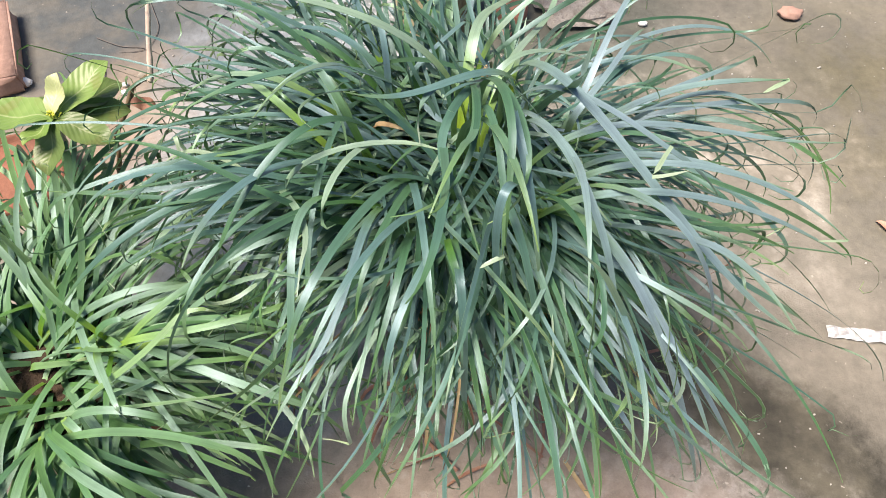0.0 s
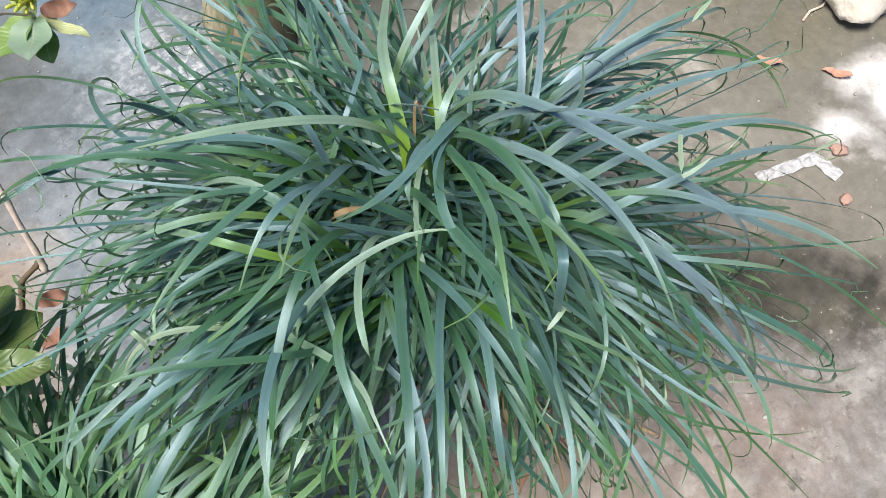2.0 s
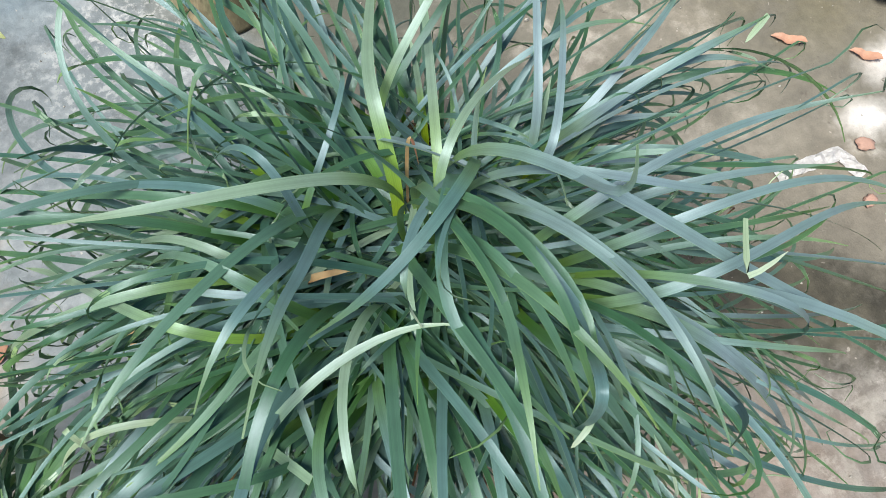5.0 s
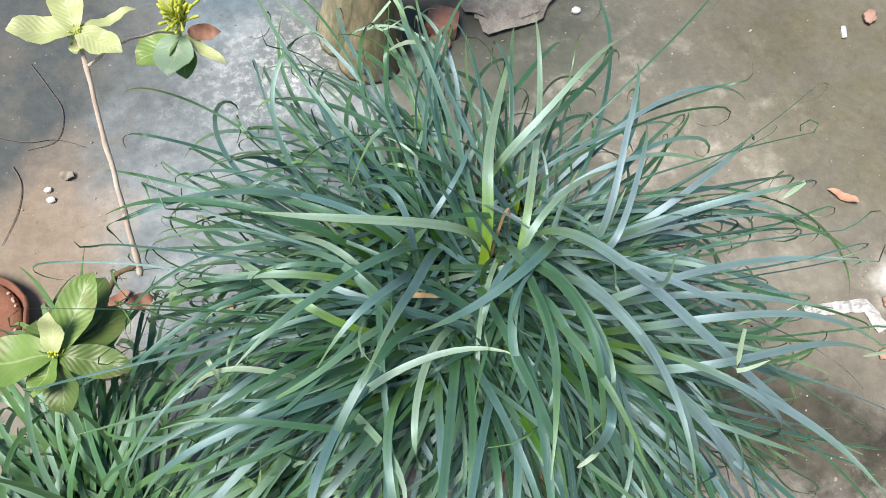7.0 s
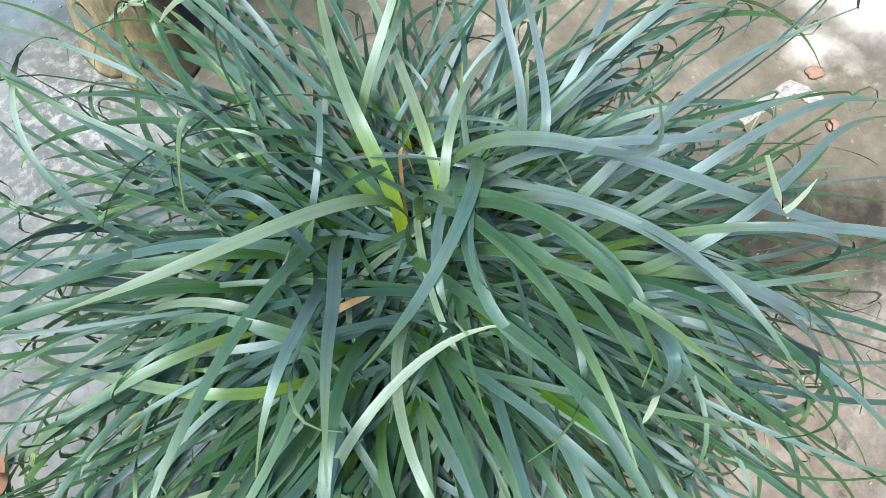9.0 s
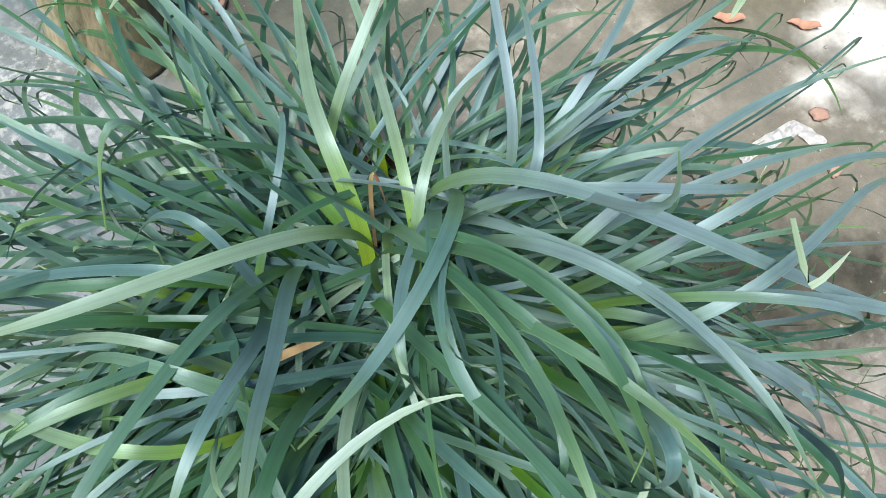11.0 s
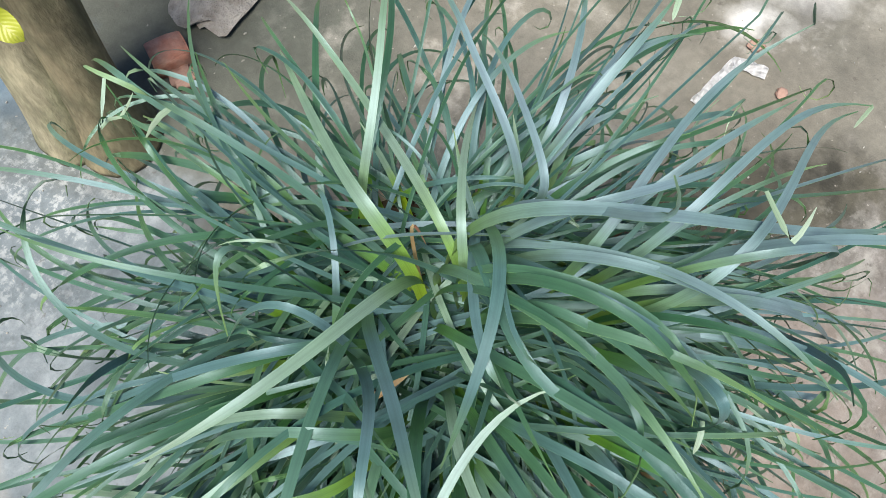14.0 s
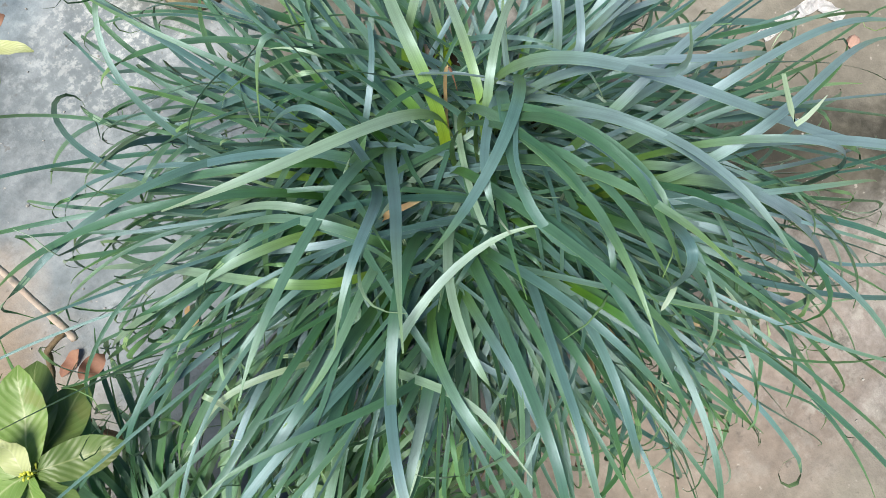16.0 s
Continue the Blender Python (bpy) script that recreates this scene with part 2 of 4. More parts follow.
    col = m.mix(m.math("MULTIPLY", pock, 0.5), col, (0.11, 0.10, 0.085))
    m.set(Base_Color=col, Roughness=m.ramp(mid, (0.3, 0.62), (0.7, 0.9)), Specular_IOR_Level=0.35)
    m.bump(m.math("ADD", fine, m.math("MULTIPLY", grit, 0.5)), 0.5, 0.004)
    return m.m


cement = ground_material()
clay = plain("fired clay, weathered", (0.42, 0.17, 0.085), (0.34, 0.15, 0.085), 9.0, 0.85, 0.4)
clay_inside = plain("red-brown clay inside", (0.30, 0.13, 0.08), (0.22, 0.10, 0.065), 16.0, 0.8, 0.6, 0.004)
clay_rim = plain("limed clay rim", (0.62, 0.52, 0.44), (0.5, 0.33, 0.24), 14.0, 0.85, 0.4)
soil = plain("dark potting soil", (0.045, 0.03, 0.02), (0.08, 0.055, 0.035), 18.0, 0.95, 1.0, 0.01)
brick_chip_mat = plain("pale orange brick chip", (0.54, 0.35, 0.28), (0.44, 0.28, 0.22), 40.0, 0.9, 0.6, 0.003)
brick_red = plain("red brick, worn", (0.56, 0.235, 0.16), (0.62, 0.36, 0.27), 38.0, 0.9, 0.7, 0.004)
mortar = plain("pale crumbled mortar", (0.56, 0.53, 0.48), (0.34, 0.31, 0.27), 32.0, 0.95, 1.0, 0.012)


def bark_material(name, tan, olive, dark, damp):
    """Mottled bark: tan patches, olive moss, dark streaks that run up the trunk."""
    m = Mat(name)
    long = m.node("ShaderNodeMapping", {"Vector": m.coord(), "Scale": (1.0, 1.0, 0.32)}).outputs[0]
    big, mid, fine = m.noise(9.0, 5.0, 0.62, long), m.noise(26.0, 5.0, 0.65, long), m.noise(110.0, 4.0, 0.7, long)
    col = m.mix(m.ramp(big, (0.40, 0.0), (0.56, 1.0)), tan, olive)
    col = m.mix(m.math("MULTIPLY", m.ramp(m.noise(6.0, 4.0, 0.6), (0.46, 0.0), (0.62, 1.0)), damp), col, dark)
    col = m.mix(0.7, col, m.ramp(mid, (0.3, 0.5), (0.7, 1.4)), "MULTIPLY")
    col = m.mix(0.5, col, m.ramp(fine, (0.3, 0.55), (0.7, 1.35)), "MULTIPLY")
    m.set(Base_Color=col, Roughness=0.88, Specular_IOR_Level=0.3)
    m.bump(m.math("ADD", mid, m.math("MULTIPLY", fine, 0.4)), 0.8, 0.006)
    return m.m


trunk_mat = bark_material("weathered olive bark", (0.47, 0.42, 0.28), (0.25, 0.245, 0.15), (0.13, 0.115, 0.07), 0.5)
# same bark darkened: the shade of the trunk's right side, put into the colour
bark_lobe = bark_material("mossy bark with shade in its colour", (0.31, 0.265, 0.165), (0.17, 0.165, 0.10), (0.09, 0.078, 0.05), 0.7)
bark_dark = plain("dark brown bark", (0.26, 0.20, 0.12), (0.18, 0.13, 0.075), 9.0, 0.9, 0.7, 0.005)
paper_mat = plain("white crumpled plastic film", (0.93, 0.93, 0.92), (0.88, 0.89, 0.90), 26.0, 0.5, 0.2, 0.001, 0.5)
dry_orange = plain("dry orange leaf", (0.60, 0.36, 0.26), (0.54, 0.30, 0.20), 40.0, 0.65, 0.4, 0.001)
dry_brown = plain("dry brown leaf", (0.24, 0.115, 0.08), (0.34, 0.19, 0.125), 35.0, 0.7, 0.4, 0.001)
dry_straw = plain("straw-coloured dead leaf", (0.52, 0.42, 0.24), (0.40, 0.27, 0.13), 35.0, 0.7, 0.4, 0.001)
dry_grey = plain("greyish dead leaf", (0.36, 0.34, 0.28), (0.28, 0.25, 0.20), 35.0, 0.75, 0.4, 0.001)
stem_mat = plain("pale woody stem", (0.72, 0.62, 0.52), (0.58, 0.46, 0.37), 30.0, 0.8, 0.6, 0.002)
vine_mat = plain("dark dry vine", (0.13, 0.12, 0.11), (0.18, 0.165, 0.15), 20.0, 0.85, 0.4)
lime_stone = plain("pale cream limestone", (0.74, 0.70, 0.60), (0.60, 0.55, 0.46), 12.0, 0.9, 0.8, 0.004)
stone_mat = plain("pale grey stone", (0.52, 0.52, 0.48), (0.40, 0.38, 0.33), 12.0, 0.9, 0.8, 0.004)


def shrub_leaf_material(name, a, b, rib, brown=0.0):
    """Leathery shrub leaf with a pale midrib and side veins."""
    m = Mat(name)
    uv = m.coord("UV")
    xyz = m.node("ShaderNodeSeparateXYZ", {0: uv})
    side = m.math("ABSOLUTE", m.math("SUBTRACT", xyz.outputs["X"], 0.5))
    midrib = m.ramp(side, (0.0, 1.0), (0.035, 0.0))
    wave = m.math("SINE", m.math("MULTIPLY", m.math("SUBTRACT", xyz.outputs["Y"], m.math("MULTIPLY", side, 0.55)), 62.0))
    veins = m.ramp(wave, (0.86, 0.0), (1.0, 1.0))
    big = m.noise(28.0, 4.0)
    col = m.mix(m.ramp(big, (0.35, 0.0), (0.65, 1.0)), a, b)
    col = m.mix(m.math("MULTIPLY", veins, 0.14), col, rib)
    col = m.mix(m.math("MULTIPLY", midrib, 0.8), col, rib)
    if brown:
        spot = m.ramp(m.noise(20.0, 3.0, 0.6, m.coord()), (0.60, 0.0), (0.66, 1.0))
        col = m.mix(m.math("MULTIPLY", spot, brown), col, (0.30, 0.10, 0.05))
    m.set(Base_Color=col, Roughness=0.38, Specular_IOR_Level=0.5)
    m.bump(m.math("ADD", m.math("MULTIPLY", wave, 0.5), big), 0.25, 0.001)
    m.translucent(col, 0.25)
    return m.m


leaf_green = shrub_leaf_material("mid-green shrub leaf", (0.19, 0.34, 0.08), (0.27, 0.42, 0.12), (0.50, 0.60, 0.30), 0.2)
leaf_dark = shrub_leaf_material("dull green shrub leaf", (0.12, 0.21, 0.06), (0.16, 0.25, 0.07), (0.34, 0.42, 0.18), 0.12)
leaf_pale = shrub_leaf_material("pale yellow-green young leaf", (0.56, 0.64, 0.30), (0.64, 0.70, 0.38), (0.70, 0.75, 0.46))
leaf_yellow = shrub_leaf_material("yellow-green leaf", (0.52, 0.58, 0.05), (0.58, 0.62, 0.08), (0.65, 0.66, 0.2))
leaf_blue = shrub_leaf_material("grey-green shrub leaf", (0.32, 0.48, 0.31), (0.38, 0.54, 0.38), (0.48, 0.58, 0.42))
bud_mat = plain("yellow-green flower bud", (0.58, 0.60, 0.06), (0.50, 0.56, 0.10), 60.0, 0.5, 0.2, 0.001)

# ---- mesh helpers ----


def mesh(name, bm, *mats, smooth=True):
    me = bpy.data.meshes.new(name)
    bm.to_mesh(me)
    bm.free()
    for m in mats:
        me.materials.append(m)
    if smooth:
        me.polygons.foreach_set("use_smooth", [True] * len(me.polygons))
    return me


def part(name, bm, material, parent, label="", smooth=True):
    mats = material if isinstance(material, tuple) else (material,)
    ob = new(name, mesh(name, bm, *mats, smooth=smooth))
    ob.parent = parent
    return tagged(ob, label)


def thing(name, at, label, category, group="", kind=""):
    ob = new(name)
    ob.location = at
    ob.empty_display_size = 0.05
    return tagged(ob, label, category, group, kind)


def single(name, bm, material, label, category, m=None, group="", kind="", smooth=True):
    mats = material if isinstance(material, tuple) else (material,)
    ob = new(name, mesh(name, bm, *mats, smooth=smooth))
    if m is not None:
        ob.matrix_world = m
    return tagged(ob, label, category, group, kind)


def lathe(profile, n=40, wobble=0.0, seed=1):
    """A turned body from (radius, height) pairs, slightly out of true."""
    bm = bmesh.new()
    rings = []
    for r, z in profile:
        ring = []
        for i in range(n):
            a = 2 * math.pi * i / n
            k = 1 + wobble * noise.noise((math.cos(a) * 1.5 + seed, math.sin(a) * 1.5, z * 4))
            ring.append(bm.verts.new((r * k * math.cos(a), r * k * math.sin(a), z)))
        rings.append(ring)
    for a, b in zip(rings, rings[1:]):
        for i in range(n):
            bm.faces.new((a[i], a[(i + 1) % n], b[(i + 1) % n], b[i]))
    bm.faces.new(rings[0][::-1])
    bm.faces.new(rings[-1])
    return bm


def tube(points, radii, n=8, cap=True):
    """A tapering round stem along points."""
    bm = bmesh.new()
    rings = []
    pts = [Vector(p) for p in points]
    for i, p in enumerate(pts):
        d = (pts[min(i + 1, len(pts) - 1)] - pts[max(i - 1, 0)]).normalized()
        a = d.orthogonal().normalized() if abs(d.z) > 0.95 else d.cross(Vector((0, 0, 1))).normalized()
        b = d.cross(a)
        rings.append([bm.verts.new(p + radii[i] * (math.cos(2 * math.pi * k / n) * a + math.sin(2 * math.pi * k / n) * b)) for k in range(n)])
    for a, b in zip(rings, rings[1:]):
        for i in range(n):
            bm.faces.new((a[i], a[(i + 1) % n], b[(i + 1) % n], b[i]))
    if cap:
        bm.faces.new(rings[0][::-1])
        bm.faces.new(rings[-1])
    return bm


def lump(size, seed, rough=0.25, cuts=2, boxy=0.0):
    """A broken lump: a ball or block pushed in and out by noise."""
    bm = bmesh.new()
    if boxy:
        bmesh.ops.create_cube(bm, size=1.6)
        bmesh.ops.bevel(bm, geom=bm.edges[:], offset=boxy, segments=2, affect="EDGES")
        bmesh.ops.triangulate(bm, faces=bm.faces[:])
        bmesh.ops.subdivide_edges(bm, edges=bm.edges[:], cuts=cuts, use_grid_fill=True)
    else:
        bmesh.ops.create_icosphere(bm, subdivisions=3, radius=1.0)
    for v in bm.verts:
        d = noise.fractal(v.co * 1.7 + Vector((seed * 3.1, seed, 0)), 1.0, 2.0, 3)
        v.co *= 1 + rough * d
        v.co.x *= size[0]
        v.co.y *= size[1]
        v.co.z *= size[2]
    low = min(v.co.z for v in bm.verts)
    for v in bm.verts:
        v.co.z -= low
    return bm


def blade_line(base, az, rise, length, bend, sway=0.0, curl=0.0, power=1.5, n=15, floor=0.006, curl_from=0.8, swirl=0.0):
    """Centre line of a strap leaf: it leaves base at the angle rise towards az, bends over by bend degrees, and curls at the tip."""
    p, pts, dirs = Vector(base), [], []
    step = length / (n - 1)
    for i in range(n):
        s = i / (n - 1)
        e = radians(rise - bend * s ** power - curl * max(0.0, (s - curl_from) / (1 - curl_from)) ** 1.3)
        a = radians(az + sway * s * s + swirl * max(0.0, (s - curl_from) / (1 - curl_from)))
        d = Vector((math.cos(a) * math.cos(e), math.sin(a) * math.cos(e), math.sin(e)))
        if p.z + d.z * step < floor and d.z < 0:
            d.z = (floor - p.z) / step * 0.6
            d.normalize()
        pts.append(p.copy())
        dirs.append((d, a))
        p = p + d * step
    return pts, dirs


def add_blade(bm, pts, dirs, width, twist=0.0, fold=0.13, root=0.0, flip=0.0, turn_at=0.8):
    """A thin folded strap with an upper and an under side along a centre line; u runs across, v along the blade."""
    uv = bm.loops.layers.uv.verify()
    n = len(pts)
    rows = []
    for i, (p, (d, a)) in enumerate(zip(pts, dirs)):
        s = i / (n - 1)
        side = a.copy() if isinstance(a, Vector) else Vector((-math.sin(a), math.cos(a), 0))
        up = side.cross(d) * -1
        if up.length < 1e-6:
            up = Vector((0, 0, 1))
        up.normalize()
        turn = min(1.0, max(0.0, (s - turn_at) / 0.14))
        r = radians(twist * s + flip * turn * turn * (3 - 2 * turn))
        side, up = math.cos(r) * side + math.sin(r) * up, math.cos(r) * up - math.sin(r) * side
        slim = 1.0 - 0.45 * max(0.0, (s - 0.35) / 0.65) ** 1.3
        taper = slim if s < 0.8 else slim * max(0.0, 1 - ((s - 0.8) / 0.2) ** 1.9)
        w = 0.5 * width * (0.74 + 0.26 * min(1.0, s / 0.3)) * max(taper, 0.10)
        lift = fold * w * (1.15 - 0.5 * s)
        edge = (p + side * w + up * lift, p, p - side * w + up * lift)
        rows.append([bm.verts.new(q) for q in edge] + [bm.verts.new(q - up * 0.0005) for q in edge])
    for i in range(n - 1):
        a, b = rows[i], rows[i + 1]
        for j, k, u0, u1, mat in ((1, 0, 0.5, 0.0, 0), (2, 1, 1.0, 0.5, 0), (3, 4, 0.0, 0.5, 1), (4, 5, 0.5, 1.0, 1)):
            f = bm.faces.new((a[j], a[k], b[k], b[j]))
            f.material_index = mat
            f.smooth = True
            for loop, (u, v) in zip(f.loops, ((u0, i), (u1, i), (u1, i + 1), (u0, i + 1))):
                loop[uv].uv = (u, root + (1 - root) * v / (n - 1))


def shrub_leaf_bm(length, width, droop, fold=0.25, n=10):
    """An oval leaf lying along +x, with a fold along its midrib, a pointed tip and thickness."""
    bm = bmesh.new()
    uv = bm.loops.layers.uv.verify()
    for under in (0, 1):
        rows = []
        for i in range(n + 1):
            s = i / n
            w = 0.5 * width * (math.sin(math.pi * s ** 1.12) ** 0.60 if 0 < s < 1 else 0.0) + 0.0008
            z = -droop * length * s * s + 0.004 * math.sin(9 * s) - 0.0006 * under
            rows.append([bm.verts.new((length * s, w * k / 2, z + fold * abs(w * k / 2) + 0.0010 * math.sin(24 * s) * abs(k) / 2)) for k in range(-2, 3)])
        for i in range(n):
            for k in range(4):
                quad = [(rows[i][k], k, i), (rows[i + 1][k], k, i + 1), (rows[i + 1][k + 1], k + 1, i + 1), (rows[i][k + 1], k + 1, i)]
                f = bm.faces.new([q[0] for q in (quad[::-1] if under else quad)])
                for loop, q in zip(f.loops, quad[::-1] if under else quad):
                    loop[uv].uv = (q[1] / 4, q[2] / n)
    return bm


# ---- ground ----
bm = bmesh.new()
bmesh.ops.create_grid(bm, x_segments=2, y_segments=2, size=40.0)
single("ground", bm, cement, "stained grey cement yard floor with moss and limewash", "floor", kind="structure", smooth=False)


# ---- the potted clump ----
CLUMP = Vector((0.02, 0.755, 0.0))
POT_TOP = 0.40


def pot(name, at, radius, height, label):
    t = thing(name, at, label, "flower pot", "clay flower pots")
    r, h = radius, height
    body = lathe(((r * 0.62, 0.0), (r * 0.66, 0.004), (r * 0.93, h * 0.84), (r * 0.94, h * 0.86), (r * 0.86, h * 0.86), (r * 0.80, h * 0.80)), 40, 0.02, at[0])
    part("body", body, clay, t)
    rim = lathe(((r * 0.94, h * 0.84), (r * 1.0, h * 0.85), (r * 1.02, h * 0.93), (r * 1.0, h), (r * 0.95, h * 1.005), (r * 0.90, h * 0.99), (r * 0.88, h * 0.87)), 40, 0.015, at[0] + 2)
    part("rim", rim, clay_rim, t, "limed pale clay rim")
    return t


def soil_in(at, radius, height):
    bm = bmesh.new()
    bmesh.ops.create_circle(bm, cap_ends=True, segments=32, radius=radius * 0.87)
    bmesh.ops.inset_region(bm, faces=bm.faces[:], thickness=radius * 0.3, depth=0.012)
    single("potting_soil", bm, soil, "dark potting soil filling the clay pot", "soil", pose(at[0], at[1], height * 1.008), group="potting soil")


pot("flower_pot", (CLUMP.x, CLUMP.y, 0), 0.17, POT_TOP, "round fired-clay flower pot under the large strap-leaf clump")
soil_in(CLUMP, 0.17, POT_TOP)


def arch_line(base, mid, tip, n=16):
    """Centre line of a leaf that passes mid half way from base to tip."""
    b, m, t = Vector(base), Vector(mid), Vector(tip)
    c = 2 * m - 0.5 * (b + t)
    pts = [(1 - s) ** 2 * b + 2 * s * (1 - s) * c + s * s * t for s in (i / (n - 1) for i in range(n))]
    over = (t - b).to_2d()
    a0 = math.atan2(over.y, over.x)
    out = []
    for i in range(n):
        d = (pts[min(i + 1, n - 1)] - pts[max(i - 1, 0)]).normalized()
        flat = d.to_2d()
        a = math.atan2(flat.y, flat.x) if flat.length > 0.35 else a0
        out.append((d, a + math.pi if math.cos(a - a0) < 0 else a))
    return pts, out


def clump(name, at, height, label, seed, sheaths, shown, hidden, long=(0.36, 0.57), wide=(0.0055, 0.0102), spread=0.135, tall=0.13, wisps=0, curly=0, top=None, thin_back=True):
    """A tussock of strap leaves: sheaths in many small fans, upright inside, arching and drooping outside."""
    top = top or blade_top
    rng = random.Random(seed)
    t = thing(name, (0, 0, 0), label, "plant")
    crowns = []
    for k in range(sheaths):
        a, r = 2.4 * k + rng.uniform(-0.3, 0.3), spread * math.sqrt((k + 0.3) / sheaths)
        lift = rng.uniform(0.0, tall) * (0.45 + 0.55 * (k % 3 != 0)) * min(1.0, max(0.0, 3 * r / spread - 1.2))
        lean = 1 + 2.2 * lift
        crowns.append((at[0] + lean * r * math.cos(a), at[1] + lean * r * math.sin(a), math.degrees(a), r / spread, rng.uniform(0, 180), lift))
    joined = bmesh.new()
    for i in range(shown + hidden):
        low = i >= shown
        cx, cy, ca, out, fan, lift = crowns[rng.randrange(len(crowns))]
        lift = 0.0 if low else lift
        pick = rng.random()
        az = ca + rng.gauss(0, 26 + 55 * (1 - out)) if low or pick < 0.9 else fan + 180 * rng.randrange(2) + rng.gauss(0, 30)
        if thin_back and math.sin(radians(az)) > 0.5 and rng.random() < 0.2:
            az += rng.choice((-1, 1)) * rng.uniform(70, 150)
        u, looped = i / shown, False
        if low:
            rise, bend = rng.uniform(8, 55), rng.uniform(65, 125)
            length = rng.uniform(long[0] * 0.8, long[1] * 0.92)
            where = rng.random()
            if not thin_back:
                rise = rng.uniform(25, 70)
            elif where < 0.2:
                az, rise, bend, looped = rng.gauss(176, 22), rng.uniform(18, 50), rng.uniform(60, 110), rng.random() < 0.6
            elif where < 0.27:
                az, rise, bend, looped = rng.gauss(204, 22), rng.uniform(22, 56), rng.uniform(60, 110), True
                length *= rng.uniform(0.7, 0.95)
            elif where < 0.70:
                az, rise, bend = rng.gauss(rng.choice((274, 290, 308)), 14), rng.uniform(22, 54), rng.uniform(70, 112)
                length *= rng.uniform(0.9, 1.2)
            elif where < 0.77:
                az, rise, bend = rng.gauss(125, 24), rng.uniform(42, 66), rng.uniform(45, 85)
        elif u < 0.2:
            rise, bend = rng.uniform(60, 86), rng.uniform(60, 140)
            length = rng.uniform(long[0] * 0.55, long[1] * 0.62)
        elif u < 0.68:
            rise, bend = rng.uniform(34, 62), rng.uniform(85, 150)
            length = rng.uniform(long[0] * 0.9, long[1] * 0.98)
        else:
            rise, bend = rng.uniform(20, 50), rng.uniform(60, 110)
            length = rng.uniform(long[0], long[1] * 1.08)
        length -= 0.75 * lift
        rise = min(86, rise + 60 * lift)
        curl = rng.choice((30, 60, 90, 120, 150)) if rng.random() < 0.65 else 0
        if looped:
            curl = rng.uniform(60, 250)
        swirl = rng.gauss(0, 55) if curl > 60 else 0
        pts, dirs = blade_line((cx + rng.gauss(0, 0.012), cy + rng.gauss(0, 0.012), height - 0.015 + lift), az, rise, length, bend,
                               rng.gauss(0, 65 if low else 40), curl, rng.uniform(0.85, 1.6), 30, 0.006 + 0.01 * rng.random(), rng.uniform(0.72, 0.88), swirl)
        width = rng.uniform(*wide) * (1.2 if looped else 1.0)
        if low:
            add_blade(joined, pts, dirs, width, rng.gauss(0, 60), flip=rng.choice((165, -165)) if curl > 40 else 0, root=0.5, turn_at=rng.uniform(0.72, 0.88))
        else:
            bm = bmesh.new()
            add_blade(bm, pts, dirs, width, rng.gauss(0, 38), flip=rng.choice((165, -165)) if curl > 40 else 0, root=-0.15 if u < 0.10 else 0.06 if u < 0.3 else 0.28, turn_at=rng.uniform(0.76, 0.9))
            # some leaves to the right carry the sky's sheen as colour
            sky_tinted = math.cos(radians(az)) > 0.35 and u > 0.2 and rng.random() < 0.35
            part("leaf", bm, (blade_blue if sky_tinted and top is blade_top else top, blade_under), t)
    for k in range(wisps):
        cx, cy, ca, out, fan, lift = crowns[rng.randrange(len(crowns))]
        az = rng.gauss(rng.choice((178, 150, 10, 330, 312)), 24)
        pts, dirs = blade_line((cx, cy, height - 0.015), az, rng.uniform(24, 46), rng.uniform(long[1] * 0.86, long[1] * 1.1), rng.uniform(40, 80),
                               rng.gauss(0, 25), rng.choice((-1, 1, 1)) * rng.uniform(170, 330), rng.uniform(1.0, 1.5), 34, 0.02, rng.uniform(0.76, 0.84), rng.gauss(0, 120))
        bm = bmesh.new()
        add_blade(bm, pts, dirs, rng.uniform(0.0032, 0.0048), rng.gauss(0, 60), root=0.3)
        part("leaf", bm, (top, blade_under), t)
    for k in range(curly):
        cx, cy, ca, out, fan, lift = crowns[rng.randrange(len(crowns))]
        az = rng.gauss(212, 22) if k % 4 else rng.gauss(335, 16)
        pts, dirs = blade_line((cx, cy, height - 0.015), az, rng.uniform(26, 60), rng.uniform(long[0] * 0.9, long[1] * 0.86), rng.uniform(70, 125),
                               rng.gauss(0, 50), rng.choice((-1, 1, 1)) * rng.uniform(110, 280), rng.uniform(0.9, 1.4), 34, 0.02, rng.uniform(0.66, 0.8), rng.gauss(0, 100))
        bm = bmesh.new()
        add_blade(bm, pts, dirs, rng.uniform(0.0065, 0.0095), rng.gauss(0, 50), root=0.3, flip=rng.choice((0, 165, -165)), turn_at=rng.uniform(0.6, 0.8))
        part("leaf", bm, (blade_fresh if k % 3 == 1 else top, blade_under), t)
    ob = part("lower_leaves", joined, (blade_young_far if top is blade_young else blade_top_far, blade_under_far), t, "shaded drooping lower leaves")
    tagged(ob, kind="stuff")
    return t


main = clump("strap_leaf_clump", CLUMP, POT_TOP, "dense clump of arching blue-green strap leaves in a clay pot", 7, 26, 150, 900, wisps=62, curly=64, tall=0.06, wide=(0.0042, 0.0088))

# the leaves that can be told apart, sheath to tip, each along a rounded line through the air


